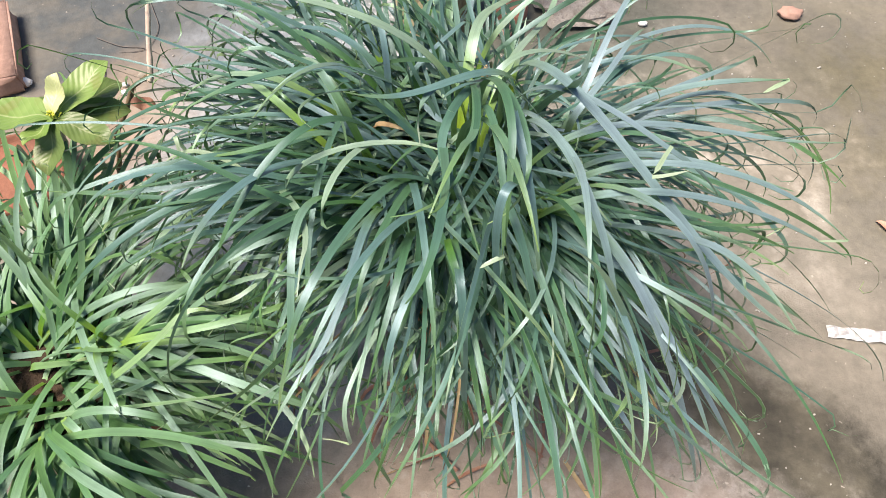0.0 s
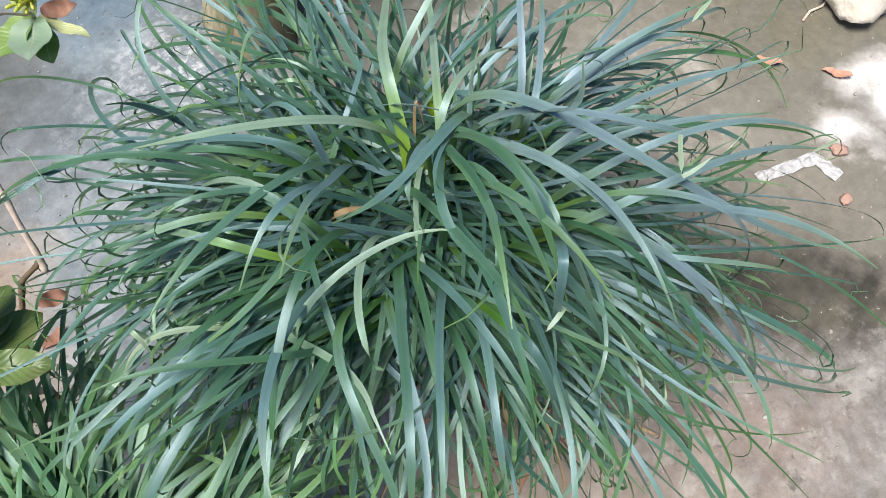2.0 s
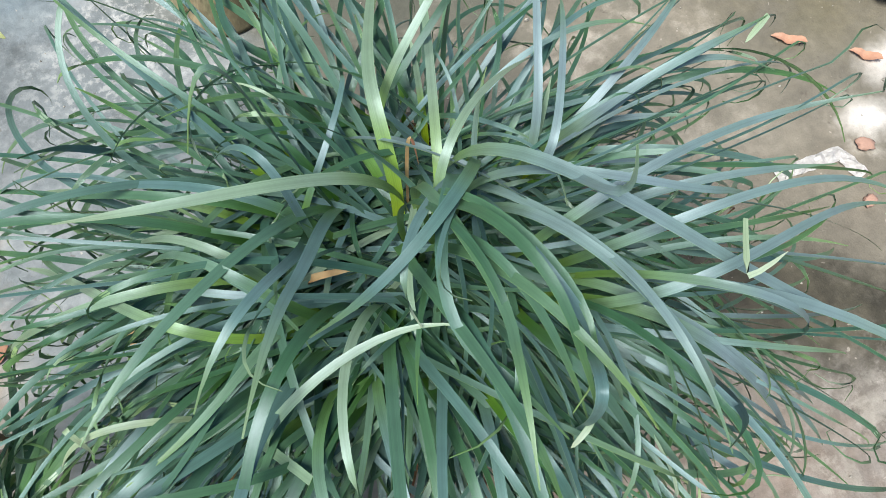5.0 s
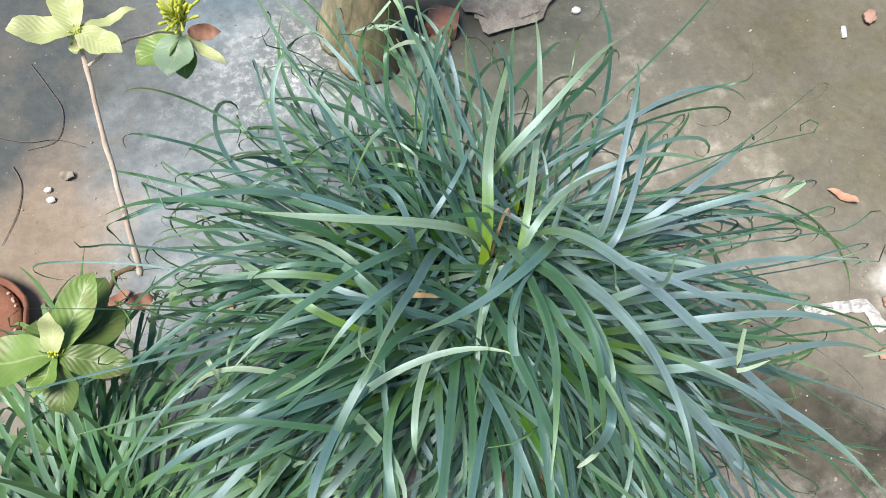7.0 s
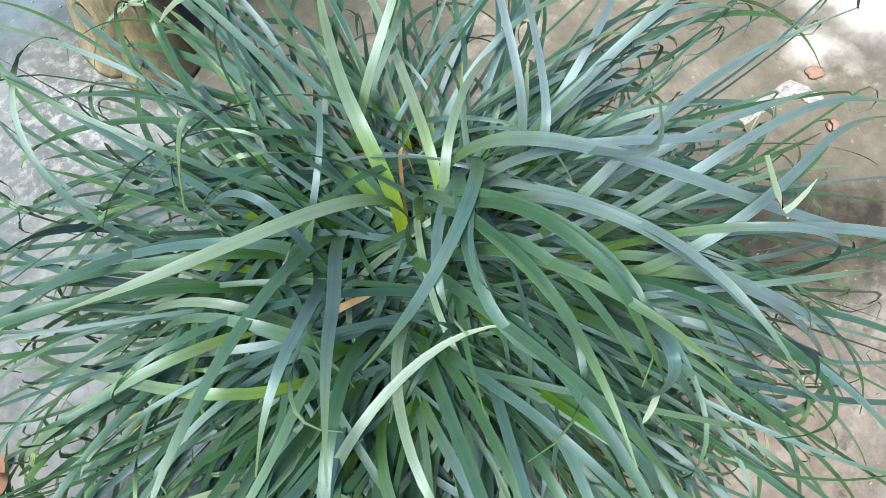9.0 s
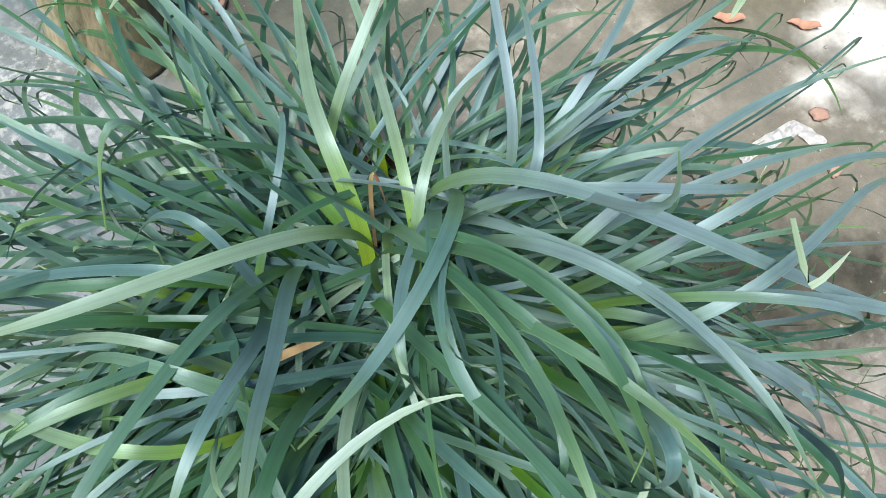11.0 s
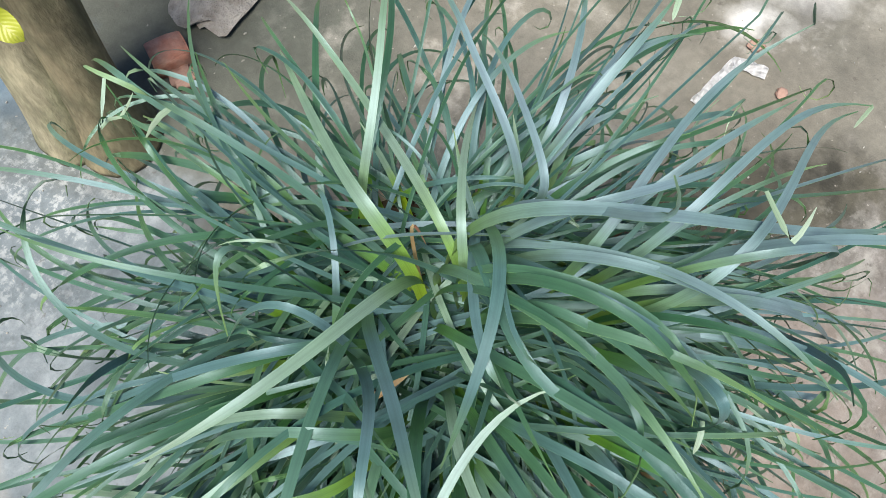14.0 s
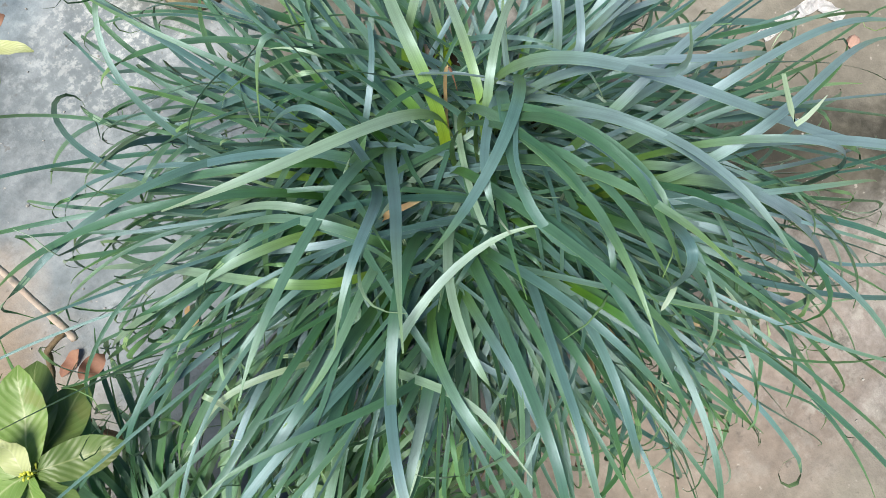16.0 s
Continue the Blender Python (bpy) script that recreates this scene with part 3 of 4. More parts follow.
def strap(wide, *way, skin=None, more=0.0, curl=0.0, sheath=0.02, end=None):
    """A strap leaf of that width along a Bezier line; more: metres by which its tip droops on; curl: from where it turns its underside up."""
    way = [Vector(p) for p in way]
    d = len(way) - 1
    n = 26
    pts = []
    for i in range(n):
        s = i / (n - 1)
        pts.append(sum((math.comb(d, k) * (1 - s) ** (d - k) * s ** k * p for k, p in enumerate(way)), Vector()))
    step = 0.02
    head = (pts[-1] - pts[-3]).normalized()
    for i in range(round(more / step)):
        head = (head + Vector((0, 0, -0.16))).normalized()
        pts.append(pts[-1] + head * step)
    ways = [(pts[min(i + 1, len(pts) - 1)] - pts[max(i - 1, 0)]).normalized() for i in range(len(pts))]
    flat = max(range(4, n - 3), key=lambda i: ways[i].to_2d().length)
    sides = {flat: Vector((-ways[flat].y, ways[flat].x, 0)).normalized()}
    for i in list(range(flat + 1, len(pts))) + list(range(flat - 1, -1, -1)):
        old = sides[i - 1 if i > flat else i + 1]
        sides[i] = (old - old.dot(ways[i]) * ways[i]).normalized()
    dirs = [(ways[i], sides[i]) for i in range(len(pts))]
    bm = bmesh.new()
    add_blade(bm, pts, dirs, wide, 0.0, 0.16, root=sheath, flip=165.0 if curl else 0.0, turn_at=curl or 0.8)
    if end:
        flap = [pts[-1] + Vector(end) * k / 6 for k in range(7)]
        add_blade(bm, flap, [(Vector(end).normalized(), sides[len(pts) - 1])] * 7, wide * 0.62, root=0.85)
        bm.faces.ensure_lookup_table()
        for f in bm.faces[-24:]:
            f.material_index = 2
    return part("leaf", bm, (skin or blade_top, blade_under, blade_pale), main)


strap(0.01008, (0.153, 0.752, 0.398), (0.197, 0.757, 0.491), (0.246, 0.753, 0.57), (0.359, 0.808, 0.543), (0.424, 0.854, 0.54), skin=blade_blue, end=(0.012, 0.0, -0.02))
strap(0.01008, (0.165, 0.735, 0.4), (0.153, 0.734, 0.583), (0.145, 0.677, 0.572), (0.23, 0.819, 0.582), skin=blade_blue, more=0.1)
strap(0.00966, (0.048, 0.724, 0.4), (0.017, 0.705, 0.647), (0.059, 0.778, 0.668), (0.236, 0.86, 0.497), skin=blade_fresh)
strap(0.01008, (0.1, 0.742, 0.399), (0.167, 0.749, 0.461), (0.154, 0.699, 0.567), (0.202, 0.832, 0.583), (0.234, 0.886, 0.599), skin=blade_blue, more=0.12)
strap(0.01008, (0.038, 0.862, 0.4), (0.038, 0.88, 0.547), (0.068, 0.87, 0.576), (0.18, 0.952, 0.612), skin=blade_fresh, more=0.12)
strap(0.0105, (0.037, 0.72, 0.39), (0.054, 0.719, 0.614), (0.065, 0.823, 0.622), (0.161, 0.947, 0.44), (0.172, 1.06, 0.513), skin=blade_fresh, more=0.08)
strap(0.01512, (-0.009, 0.754, 0.4), (0.035, 0.729, 0.503), (0.015, 0.838, 0.58), (0.036, 0.873, 0.618), (0.031, 0.871, 0.56), (0.135, 1.082, 0.469), skin=blade_fresh, sheath=-0.12, more=0.03)
strap(0.01008, (0.008, 0.833, 0.397), (-0.007, 0.867, 0.487), (-0.005, 0.908, 0.531), (0.011, 1.012, 0.509), (0.012, 1.077, 0.509), more=0.14)
strap(0.01008, (-0.083, 0.709, 0.4), (-0.056, 0.886, 0.491), (-0.029, 0.96, 0.5), (0.009, 1.033, 0.544), more=0.1)
strap(0.01092, (0.007, 0.856, 0.396), (-0.016, 0.901, 0.518), (0.016, 0.97, 0.562), (-0.022, 1.099, 0.517), (-0.015, 1.186, 0.51), more=0.12)
strap(0.01176, (-0.005, 0.8, 0.4), (0.005, 0.844, 0.534), (-0.015, 0.927, 0.512), (-0.016, 1.137, 0.443), more=0.12)
strap(0.01008, (0.066, 0.875, 0.4), (-0.032, 1.019, 0.506), (-0.097, 1.01, 0.532), (-0.07, 1.005, 0.516), (-0.029, 1.213, 0.483))
strap(0.0126, (0.01, 0.707, 0.392), (0.051, 0.846, 0.489), (-0.047, 0.93, 0.542), (-0.016, 0.963, 0.534), (-0.028, 1.081, 0.523), more=0.06)
strap(0.00756, (-0.034, 0.828, 0.392), (-0.088, 0.903, 0.625), (-0.056, 0.913, 0.598), (-0.053, 1.081, 0.45), (-0.066, 1.158, 0.412), more=0.05)
strap(0.01008, (-0.068, 0.824, 0.397), (-0.156, 0.883, 0.73), (-0.113, 1.02, 0.409), (-0.226, 1.164, 0.35), (-0.273, 1.254, 0.235))
strap(0.01008, (-0.087, 0.8, 0.393), (-0.174, 0.834, 0.602), (-0.191, 0.863, 0.516), (-0.294, 0.976, 0.418), (-0.352, 1.021, 0.372), skin=blade_fresh)
strap(0.00924, (-0.044, 0.74, 0.401), (-0.097, 0.745, 0.429), (-0.075, 0.753, 0.64), (-0.075, 0.849, 0.665), (-0.144, 0.868, 0.541), more=0.03)
strap(0.00756, (-0.036, 0.854, 0.397), (-0.096, 0.925, 0.438), (-0.095, 1.089, 0.446), (-0.24, 0.957, 0.452), (-0.246, 0.942, 0.549))
strap(0.01008, (-0.056, 0.787, 0.396), (-0.087, 0.819, 0.514), (-0.179, 0.807, 0.655), (-0.274, 0.92, 0.503), (-0.327, 0.96, 0.452), more=0.05)
strap(0.01008, (-0.044, 0.762, 0.394), (-0.065, 0.754, 0.572), (-0.104, 0.78, 0.683), (-0.226, 0.902, 0.523), (-0.292, 0.938, 0.48), more=0.05)
strap(0.01008, (-0.022, 0.87, 0.4), (-0.109, 0.97, 0.403), (-0.153, 1.001, 0.367), (-0.191, 1.047, 0.421), (-0.317, 0.953, 0.532), skin=blade_fresh)
strap(0.01008, (-0.065, 0.828, 0.405), (-0.176, 0.903, 0.405), (-0.187, 0.974, 0.396), (-0.228, 0.927, 0.567), (-0.252, 0.902, 0.619), skin=blade_blue, more=0.05)
strap(0.00924, (-0.016, 0.767, 0.404), (-0.036, 0.786, 0.497), (-0.097, 0.805, 0.519), (-0.052, 0.918, 0.839), (-0.145, 0.835, 0.637))
strap(0.01008, (-0.018, 0.792, 0.394), (-0.048, 0.75, 0.485), (-0.056, 0.922, 0.668), (-0.098, 0.891, 0.498), (-0.164, 0.84, 0.458), more=0.08)
strap(0.01008, (-0.092, 0.706, 0.394), (-0.236, 0.628, 0.725), (-0.247, 0.787, 0.58), (-0.371, 0.91, 0.387), (-0.43, 0.977, 0.291), skin=blade_fresh)
strap(0.01008, (-0.079, 0.665, 0.391), (-0.149, 0.746, 0.608), (-0.167, 0.784, 0.645), (-0.27, 0.871, 0.439), skin=blade_fresh)
strap(0.00924, (-0.096, 0.78, 0.397), (-0.136, 0.78, 0.528), (-0.191, 0.803, 0.704), (-0.367, 0.889, 0.618), (-0.454, 0.901, 0.542))
strap(0.01008, (-0.074, 0.708, 0.394), (-0.118, 0.646, 0.533), (-0.148, 0.711, 0.785), (-0.206, 0.824, 0.52), (-0.262, 0.831, 0.45))
strap(0.0126, (0.029, 0.765, 0.4), (0.035, 0.771, 0.61), (-0.065, 0.758, 0.665), (-0.139, 0.752, 0.707), (-0.258, 0.81, 0.662), skin=blade_fresh)
strap(0.01008, (-0.101, 0.751, 0.393), (-0.167, 0.758, 0.591), (-0.266, 0.749, 0.664), (-0.411, 0.826, 0.452), (-0.447, 0.844, 0.365), skin=blade_fresh)
strap(0.01008, (-0.065, 0.811, 0.399), (-0.101, 0.829, 0.459), (-0.133, 0.837, 0.523), (-0.113, 0.749, 0.546), (-0.121, 0.723, 0.6), more=0.08)
strap(0.00924, (-0.076, 0.709, 0.4), (-0.217, 0.678, 0.402), (-0.357, 0.67, 0.413), (-0.533, 0.65, 0.458))
strap(0.01176, (-0.024, 0.78, 0.398), (-0.031, 0.81, 0.534), (-0.095, 0.767, 0.61), (-0.225, 0.712, 0.651), (-0.307, 0.648, 0.624))
strap(0.00882, (-0.056, 0.651, 0.399), (-0.111, 0.593, 0.483), (-0.152, 0.497, 0.594), (-0.273, 0.619, 0.631), (-0.383, 0.603, 0.626))
strap(0.01176, (-0.087, 0.692, 0.4), (-0.124, 0.675, 0.432), (-0.253, 0.616, 0.666), (-0.303, 0.601, 0.614), (-0.397, 0.581, 0.523), more=0.05)
strap(0.01008, (-0.059, 0.68, 0.4), (-0.115, 0.699, 0.553), (-0.152, 0.693, 0.592), (-0.183, 0.634, 0.573), (-0.297, 0.61, 0.592))
strap(0.01092, (-0.084, 0.69, 0.397), (-0.189, 0.645, 0.446), (-0.256, 0.602, 0.587), (-0.323, 0.584, 0.386), (-0.367, 0.577, 0.326), more=0.1)
strap(0.01008, (-0.081, 0.678, 0.4), (-0.14, 0.634, 0.485), (-0.19, 0.58, 0.63), (-0.387, 0.616, 0.636), (-0.44, 0.537, 0.529))
strap(0.01134, (-0.072, 0.834, 0.4), (-0.083, 0.787, 0.491), (-0.085, 0.688, 0.606), (-0.124, 0.708, 0.742), (-0.217, 0.628, 0.643))
strap(0.01344, (-0.015, 0.804, 0.4), (-0.047, 0.805, 0.528), (-0.076, 0.725, 0.597), (-0.115, 0.67, 0.683), more=0.12)
strap(0.01176, (-0.086, 0.686, 0.399), (-0.165, 0.65, 0.489), (-0.235, 0.619, 0.634), (-0.385, 0.5, 0.587), (-0.448, 0.459, 0.49))
strap(0.00756, (-0.096, 0.767, 0.396), (-0.11, 0.779, 0.443), (-0.291, 0.817, 0.69), (-0.115, 0.724, 0.605), (-0.125, 0.649, 0.556))
strap(0.00504, (-0.037, 0.736, 0.4), (-0.073, 0.734, 0.459), (0.026, 0.752, 0.655), (-0.246, 0.691, 0.616), (-0.151, 0.613, 0.647), curl=0.7)
strap(0.01176, (0.115, 0.807, 0.4), (0.106, 0.718, 0.697), (0.01, 0.673, 0.698), (-0.019, 0.659, 0.622), (-0.114, 0.633, 0.683))
strap(0.01176, (-0.06, 0.693, 0.399), (-0.06, 0.692, 0.456), (-0.088, 0.684, 0.682), (-0.169, 0.627, 0.661), (-0.223, 0.542, 0.61), more=0.1)
strap(0.01344, (-0.062, 0.657, 0.4), (-0.086, 0.634, 0.453), (-0.111, 0.61, 0.571), (-0.17, 0.558, 0.566), (-0.231, 0.511, 0.56), more=0.1)
strap(0.0126, (-0.081, 0.678, 0.399), (-0.12, 0.659, 0.493), (-0.143, 0.65, 0.624), (-0.251, 0.548, 0.646), (-0.258, 0.443, 0.636))
strap(0.01008, (-0.034, 0.688, 0.4), (-0.05, 0.697, 0.468), (-0.058, 0.657, 0.523), (-0.027, 0.652, 0.59), (-0.134, 0.702, 0.658), (-0.157, 0.455, 0.618), (-0.119, 0.514, 0.61), skin=blade_fresh, curl=0.8)
strap(0.01008, (-0.089, 0.706, 0.4), (-0.178, 0.658, 0.453), (-0.298, 0.639, 0.523), (-0.133, 0.58, 0.588), (-0.153, 0.477, 0.594), skin=blade_fresh, more=0.04)
strap(0.01008, (-0.066, 0.661, 0.397), (-0.104, 0.633, 0.464), (-0.222, 0.578, 0.712), (-0.135, 0.443, 0.586), (-0.177, 0.383, 0.495), more=0.06)
strap(0.01176, (-0.017, 0.699, 0.4), (-0.051, 0.661, 0.534), (-0.067, 0.624, 0.545), (-0.123, 0.436, 0.706), (-0.156, 0.389, 0.582), more=0.05)
strap(0.01008, (-0.047, 0.656, 0.397), (-0.092, 0.627, 0.5), (-0.101, 0.582, 0.591), (-0.096, 0.445, 0.535), (-0.15, 0.375, 0.529), more=0.08)
strap(0.01092, (0.096, 0.766, 0.401), (0.124, 0.762, 0.516), (0.111, 0.767, 0.556), (-0.062, 0.683, 0.728), (-0.033, 0.614, 0.624), curl=0.85)
strap(0.01008, (0.007, 0.628, 0.4), (-0.008, 0.607, 0.521), (-0.04, 0.571, 0.586), (-0.09, 0.461, 0.618), more=0.14)
strap(0.01008, (-0.016, 0.688, 0.4), (-0.06, 0.663, 0.507), (-0.018, 0.633, 0.547), (-0.094, 0.468, 0.663), (-0.095, 0.428, 0.553))
strap(0.0084, (0.021, 0.732, 0.397), (-0.013, 0.737, 0.515), (0.009, 0.822, 0.74), (0.097, 0.476, 0.697), (-0.06, 0.513, 0.628), curl=0.8)
strap(0.01008, (-0.032, 0.625, 0.4), (-0.048, 0.562, 0.553), (-0.035, 0.501, 0.621), (-0.072, 0.395, 0.545), more=0.05)
strap(0.01008, (0.009, 0.616, 0.399), (0.008, 0.588, 0.465), (0.003, 0.526, 0.64), (-0.078, 0.383, 0.613), (-0.06, 0.359, 0.49))
strap(0.0105, (-0.073, 0.681, 0.399), (-0.171, 0.583, 0.462), (-0.318, 0.539, 0.641), (-0.085, 0.682, 0.596), (0, 0.596, 0.628), skin=blade_fresh)
strap(0.01008, (-0.008, 0.662, 0.4), (-0.062, 0.637, 0.532), (-0.038, 0.595, 0.624), (-0.023, 0.48, 0.619), more=0.12)
strap(0.01218, (0.01, 0.649, 0.396), (0.004, 0.643, 0.491), (-0.008, 0.66, 0.778), (0.015, 0.484, 0.605), (-0.037, 0.39, 0.678))
strap(0.01092, (0.003, 0.729, 0.397), (-0.004, 0.744, 0.548), (-0.037, 0.681, 0.634), (0.023, 0.521, 0.649), (-0.018, 0.448, 0.734))
strap(0.00588, (0.061, 0.731, 0.399), (0.031, 0.728, 0.463), (0.21, 0.779, 0.673), (-0.075, 0.657, 0.658), (0.003, 0.603, 0.688), curl=0.82)
strap(0.0126, (0.051, 0.739, 0.397), (0.066, 0.75, 0.487), (0.128, 0.776, 0.721), (-0.066, 0.657, 0.626), (0.006, 0.55, 0.637), more=0.08)
strap(0.01176, (0.029, 0.747, 0.398), (0.054, 0.754, 0.487), (-0.005, 0.809, 0.68), (0.053, 0.627, 0.637), (0.014, 0.559, 0.694), more=0.1)
strap(0.01008, (0.015, 0.618, 0.393), (-0.008, 0.594, 0.494), (0.02, 0.406, 0.796), (0.021, 0.417, 0.475), (0.028, 0.381, 0.396), more=0.06)
strap(0.0084, (0.036, 0.72, 0.396), (0.049, 0.723, 0.501), (-0.045, 0.811, 0.765), (0.173, 0.546, 0.671), (0.039, 0.499, 0.641), curl=0.82)
strap(0.01008, (0.032, 0.692, 0.396), (0.017, 0.708, 0.458), (0.022, 0.703, 0.796), (0.067, 0.58, 0.655), (0.058, 0.484, 0.593))
strap(0.01008, (0.068, 0.627, 0.391), (0.156, 0.631, 0.437), (0.007, 0.441, 0.975), (0.043, 0.503, 0.62), (0.065, 0.476, 0.497), more=0.08)
strap(0.01176, (0.036, 0.705, 0.4), (0.042, 0.712, 0.48), (0.002, 0.758, 0.648), (0.072, 0.644, 0.748), (0.06, 0.542, 0.679), more=0.08)
strap(0.01176, (0.018, 0.713, 0.4), (0.016, 0.711, 0.481), (0.004, 0.702, 0.578), (0.036, 0.653, 0.658), (0.057, 0.569, 0.68), more=0.12)
strap(0.0084, (0.003, 0.624, 0.389), (-0.001, 0.467, 0.71), (-0.018, 0.426, 0.669), (0.101, 0.459, 0.335), (0.108, 0.349, 0.275), more=0.03)
strap(0.01008, (0.094, 0.641, 0.4), (0.034, 0.553, 0.654), (0.067, 0.515, 0.705), (0.108, 0.434, 0.497), more=0.08)
strap(0.00756, (0.084, 0.627, 0.4), (0.108, 0.581, 0.49), (0.077, 0.677, 0.706), (0.208, 0.314, 0.697), (0.121, 0.39, 0.565), curl=0.82)
strap(0.01218, (0.067, 0.748, 0.403), (0.126, 0.754, 0.458), (0.021, 0.707, 0.696), (0.067, 0.591, 0.751), (0.095, 0.503, 0.598), more=0.06)
strap(0.0084, (0.06, 0.627, 0.394), (0.085, 0.594, 0.563), (0.053, 0.502, 0.692), (0.174, 0.376, 0.481), (0.151, 0.354, 0.394))
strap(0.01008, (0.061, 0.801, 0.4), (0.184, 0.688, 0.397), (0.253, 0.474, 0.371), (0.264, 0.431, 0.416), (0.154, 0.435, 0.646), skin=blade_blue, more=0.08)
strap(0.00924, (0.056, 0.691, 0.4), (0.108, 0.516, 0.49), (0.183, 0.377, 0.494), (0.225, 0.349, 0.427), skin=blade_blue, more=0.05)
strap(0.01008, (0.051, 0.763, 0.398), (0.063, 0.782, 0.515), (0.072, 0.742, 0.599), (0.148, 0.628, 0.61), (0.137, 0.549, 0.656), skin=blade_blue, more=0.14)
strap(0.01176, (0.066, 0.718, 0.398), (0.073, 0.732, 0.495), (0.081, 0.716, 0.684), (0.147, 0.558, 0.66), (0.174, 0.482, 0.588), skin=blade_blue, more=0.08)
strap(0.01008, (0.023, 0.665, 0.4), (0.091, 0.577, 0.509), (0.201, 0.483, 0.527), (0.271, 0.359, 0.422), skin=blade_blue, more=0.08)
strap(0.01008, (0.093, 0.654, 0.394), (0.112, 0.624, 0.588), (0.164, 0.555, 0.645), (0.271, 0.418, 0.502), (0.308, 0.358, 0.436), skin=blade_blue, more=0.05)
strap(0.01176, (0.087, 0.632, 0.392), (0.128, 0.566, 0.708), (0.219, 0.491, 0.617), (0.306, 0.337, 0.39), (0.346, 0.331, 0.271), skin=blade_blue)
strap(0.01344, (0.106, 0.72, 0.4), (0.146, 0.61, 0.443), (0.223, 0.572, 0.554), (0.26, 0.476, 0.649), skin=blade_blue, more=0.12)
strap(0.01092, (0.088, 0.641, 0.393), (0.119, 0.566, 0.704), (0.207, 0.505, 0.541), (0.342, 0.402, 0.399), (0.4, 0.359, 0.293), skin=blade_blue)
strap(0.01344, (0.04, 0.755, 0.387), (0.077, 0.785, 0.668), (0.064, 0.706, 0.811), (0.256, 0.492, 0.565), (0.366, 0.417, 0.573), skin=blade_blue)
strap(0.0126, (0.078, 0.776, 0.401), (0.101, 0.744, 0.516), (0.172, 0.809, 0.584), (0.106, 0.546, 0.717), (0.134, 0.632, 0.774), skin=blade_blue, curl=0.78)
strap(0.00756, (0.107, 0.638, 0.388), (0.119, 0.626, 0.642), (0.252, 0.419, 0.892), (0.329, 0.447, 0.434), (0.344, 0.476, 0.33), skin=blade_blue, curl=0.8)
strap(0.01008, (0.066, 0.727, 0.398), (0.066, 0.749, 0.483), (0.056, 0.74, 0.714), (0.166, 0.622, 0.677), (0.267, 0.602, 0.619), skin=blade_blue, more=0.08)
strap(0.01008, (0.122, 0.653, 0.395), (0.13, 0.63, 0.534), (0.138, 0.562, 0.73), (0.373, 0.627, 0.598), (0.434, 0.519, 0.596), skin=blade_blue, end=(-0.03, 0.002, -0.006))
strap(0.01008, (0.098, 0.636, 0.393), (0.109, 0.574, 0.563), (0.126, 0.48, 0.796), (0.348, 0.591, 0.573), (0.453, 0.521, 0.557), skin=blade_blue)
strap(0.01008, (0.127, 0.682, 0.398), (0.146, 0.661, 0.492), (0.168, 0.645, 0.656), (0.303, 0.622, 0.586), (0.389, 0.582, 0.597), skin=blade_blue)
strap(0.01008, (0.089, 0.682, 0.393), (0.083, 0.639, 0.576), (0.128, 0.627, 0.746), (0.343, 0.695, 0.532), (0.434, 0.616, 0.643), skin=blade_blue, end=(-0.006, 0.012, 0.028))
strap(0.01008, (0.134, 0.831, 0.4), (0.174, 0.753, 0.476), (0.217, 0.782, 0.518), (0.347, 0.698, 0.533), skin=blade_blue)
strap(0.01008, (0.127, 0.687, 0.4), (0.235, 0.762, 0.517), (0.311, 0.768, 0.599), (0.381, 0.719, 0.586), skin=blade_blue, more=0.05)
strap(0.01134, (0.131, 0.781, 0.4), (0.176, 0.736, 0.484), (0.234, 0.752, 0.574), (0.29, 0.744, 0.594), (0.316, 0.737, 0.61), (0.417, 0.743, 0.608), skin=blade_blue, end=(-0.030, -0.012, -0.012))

# yellow-green sheaths and leaf bases that show in the middle
strap(0.0085, (0.085, 0.83, 0.40), (0.09, 0.85, 0.45), (0.10, 0.88, 0.50), (0.11, 0.93, 0.53), skin=blade_fresh, sheath=-0.6)
strap(0.0075, (-0.06, 0.86, 0.40), (-0.065, 0.88, 0.46), (-0.075, 0.91, 0.50), (-0.08, 0.96, 0.53), skin=blade_fresh, sheath=-0.6)
strap(0.0085, (0.15, 0.73, 0.40), (0.16, 0.74, 0.46), (0.18, 0.76, 0.52), (0.21, 0.80, 0.56), skin=blade_fresh, sheath=-0.5)

# pale folded leaf ends that lie on other leaves
for wide, line in ((0.0055, ((0.060, 0.485, 0.602), (0.046, 0.478, 0.604), (0.034, 0.474, 0.594))),
                   (0.007, ((-0.255, 0.655, 0.50), (-0.300, 0.672, 0.53), (-0.350, 0.690, 0.53), (-0.39, 0.672, 0.47))), (0.006, ((-0.345, 0.69, 0.50), (-0.362, 0.70, 0.54), (-0.34, 0.682, 0.545), (-0.346, 0.664, 0.50)))):
    strap(wide, *line, skin=blade_pale, sheath=0.8)

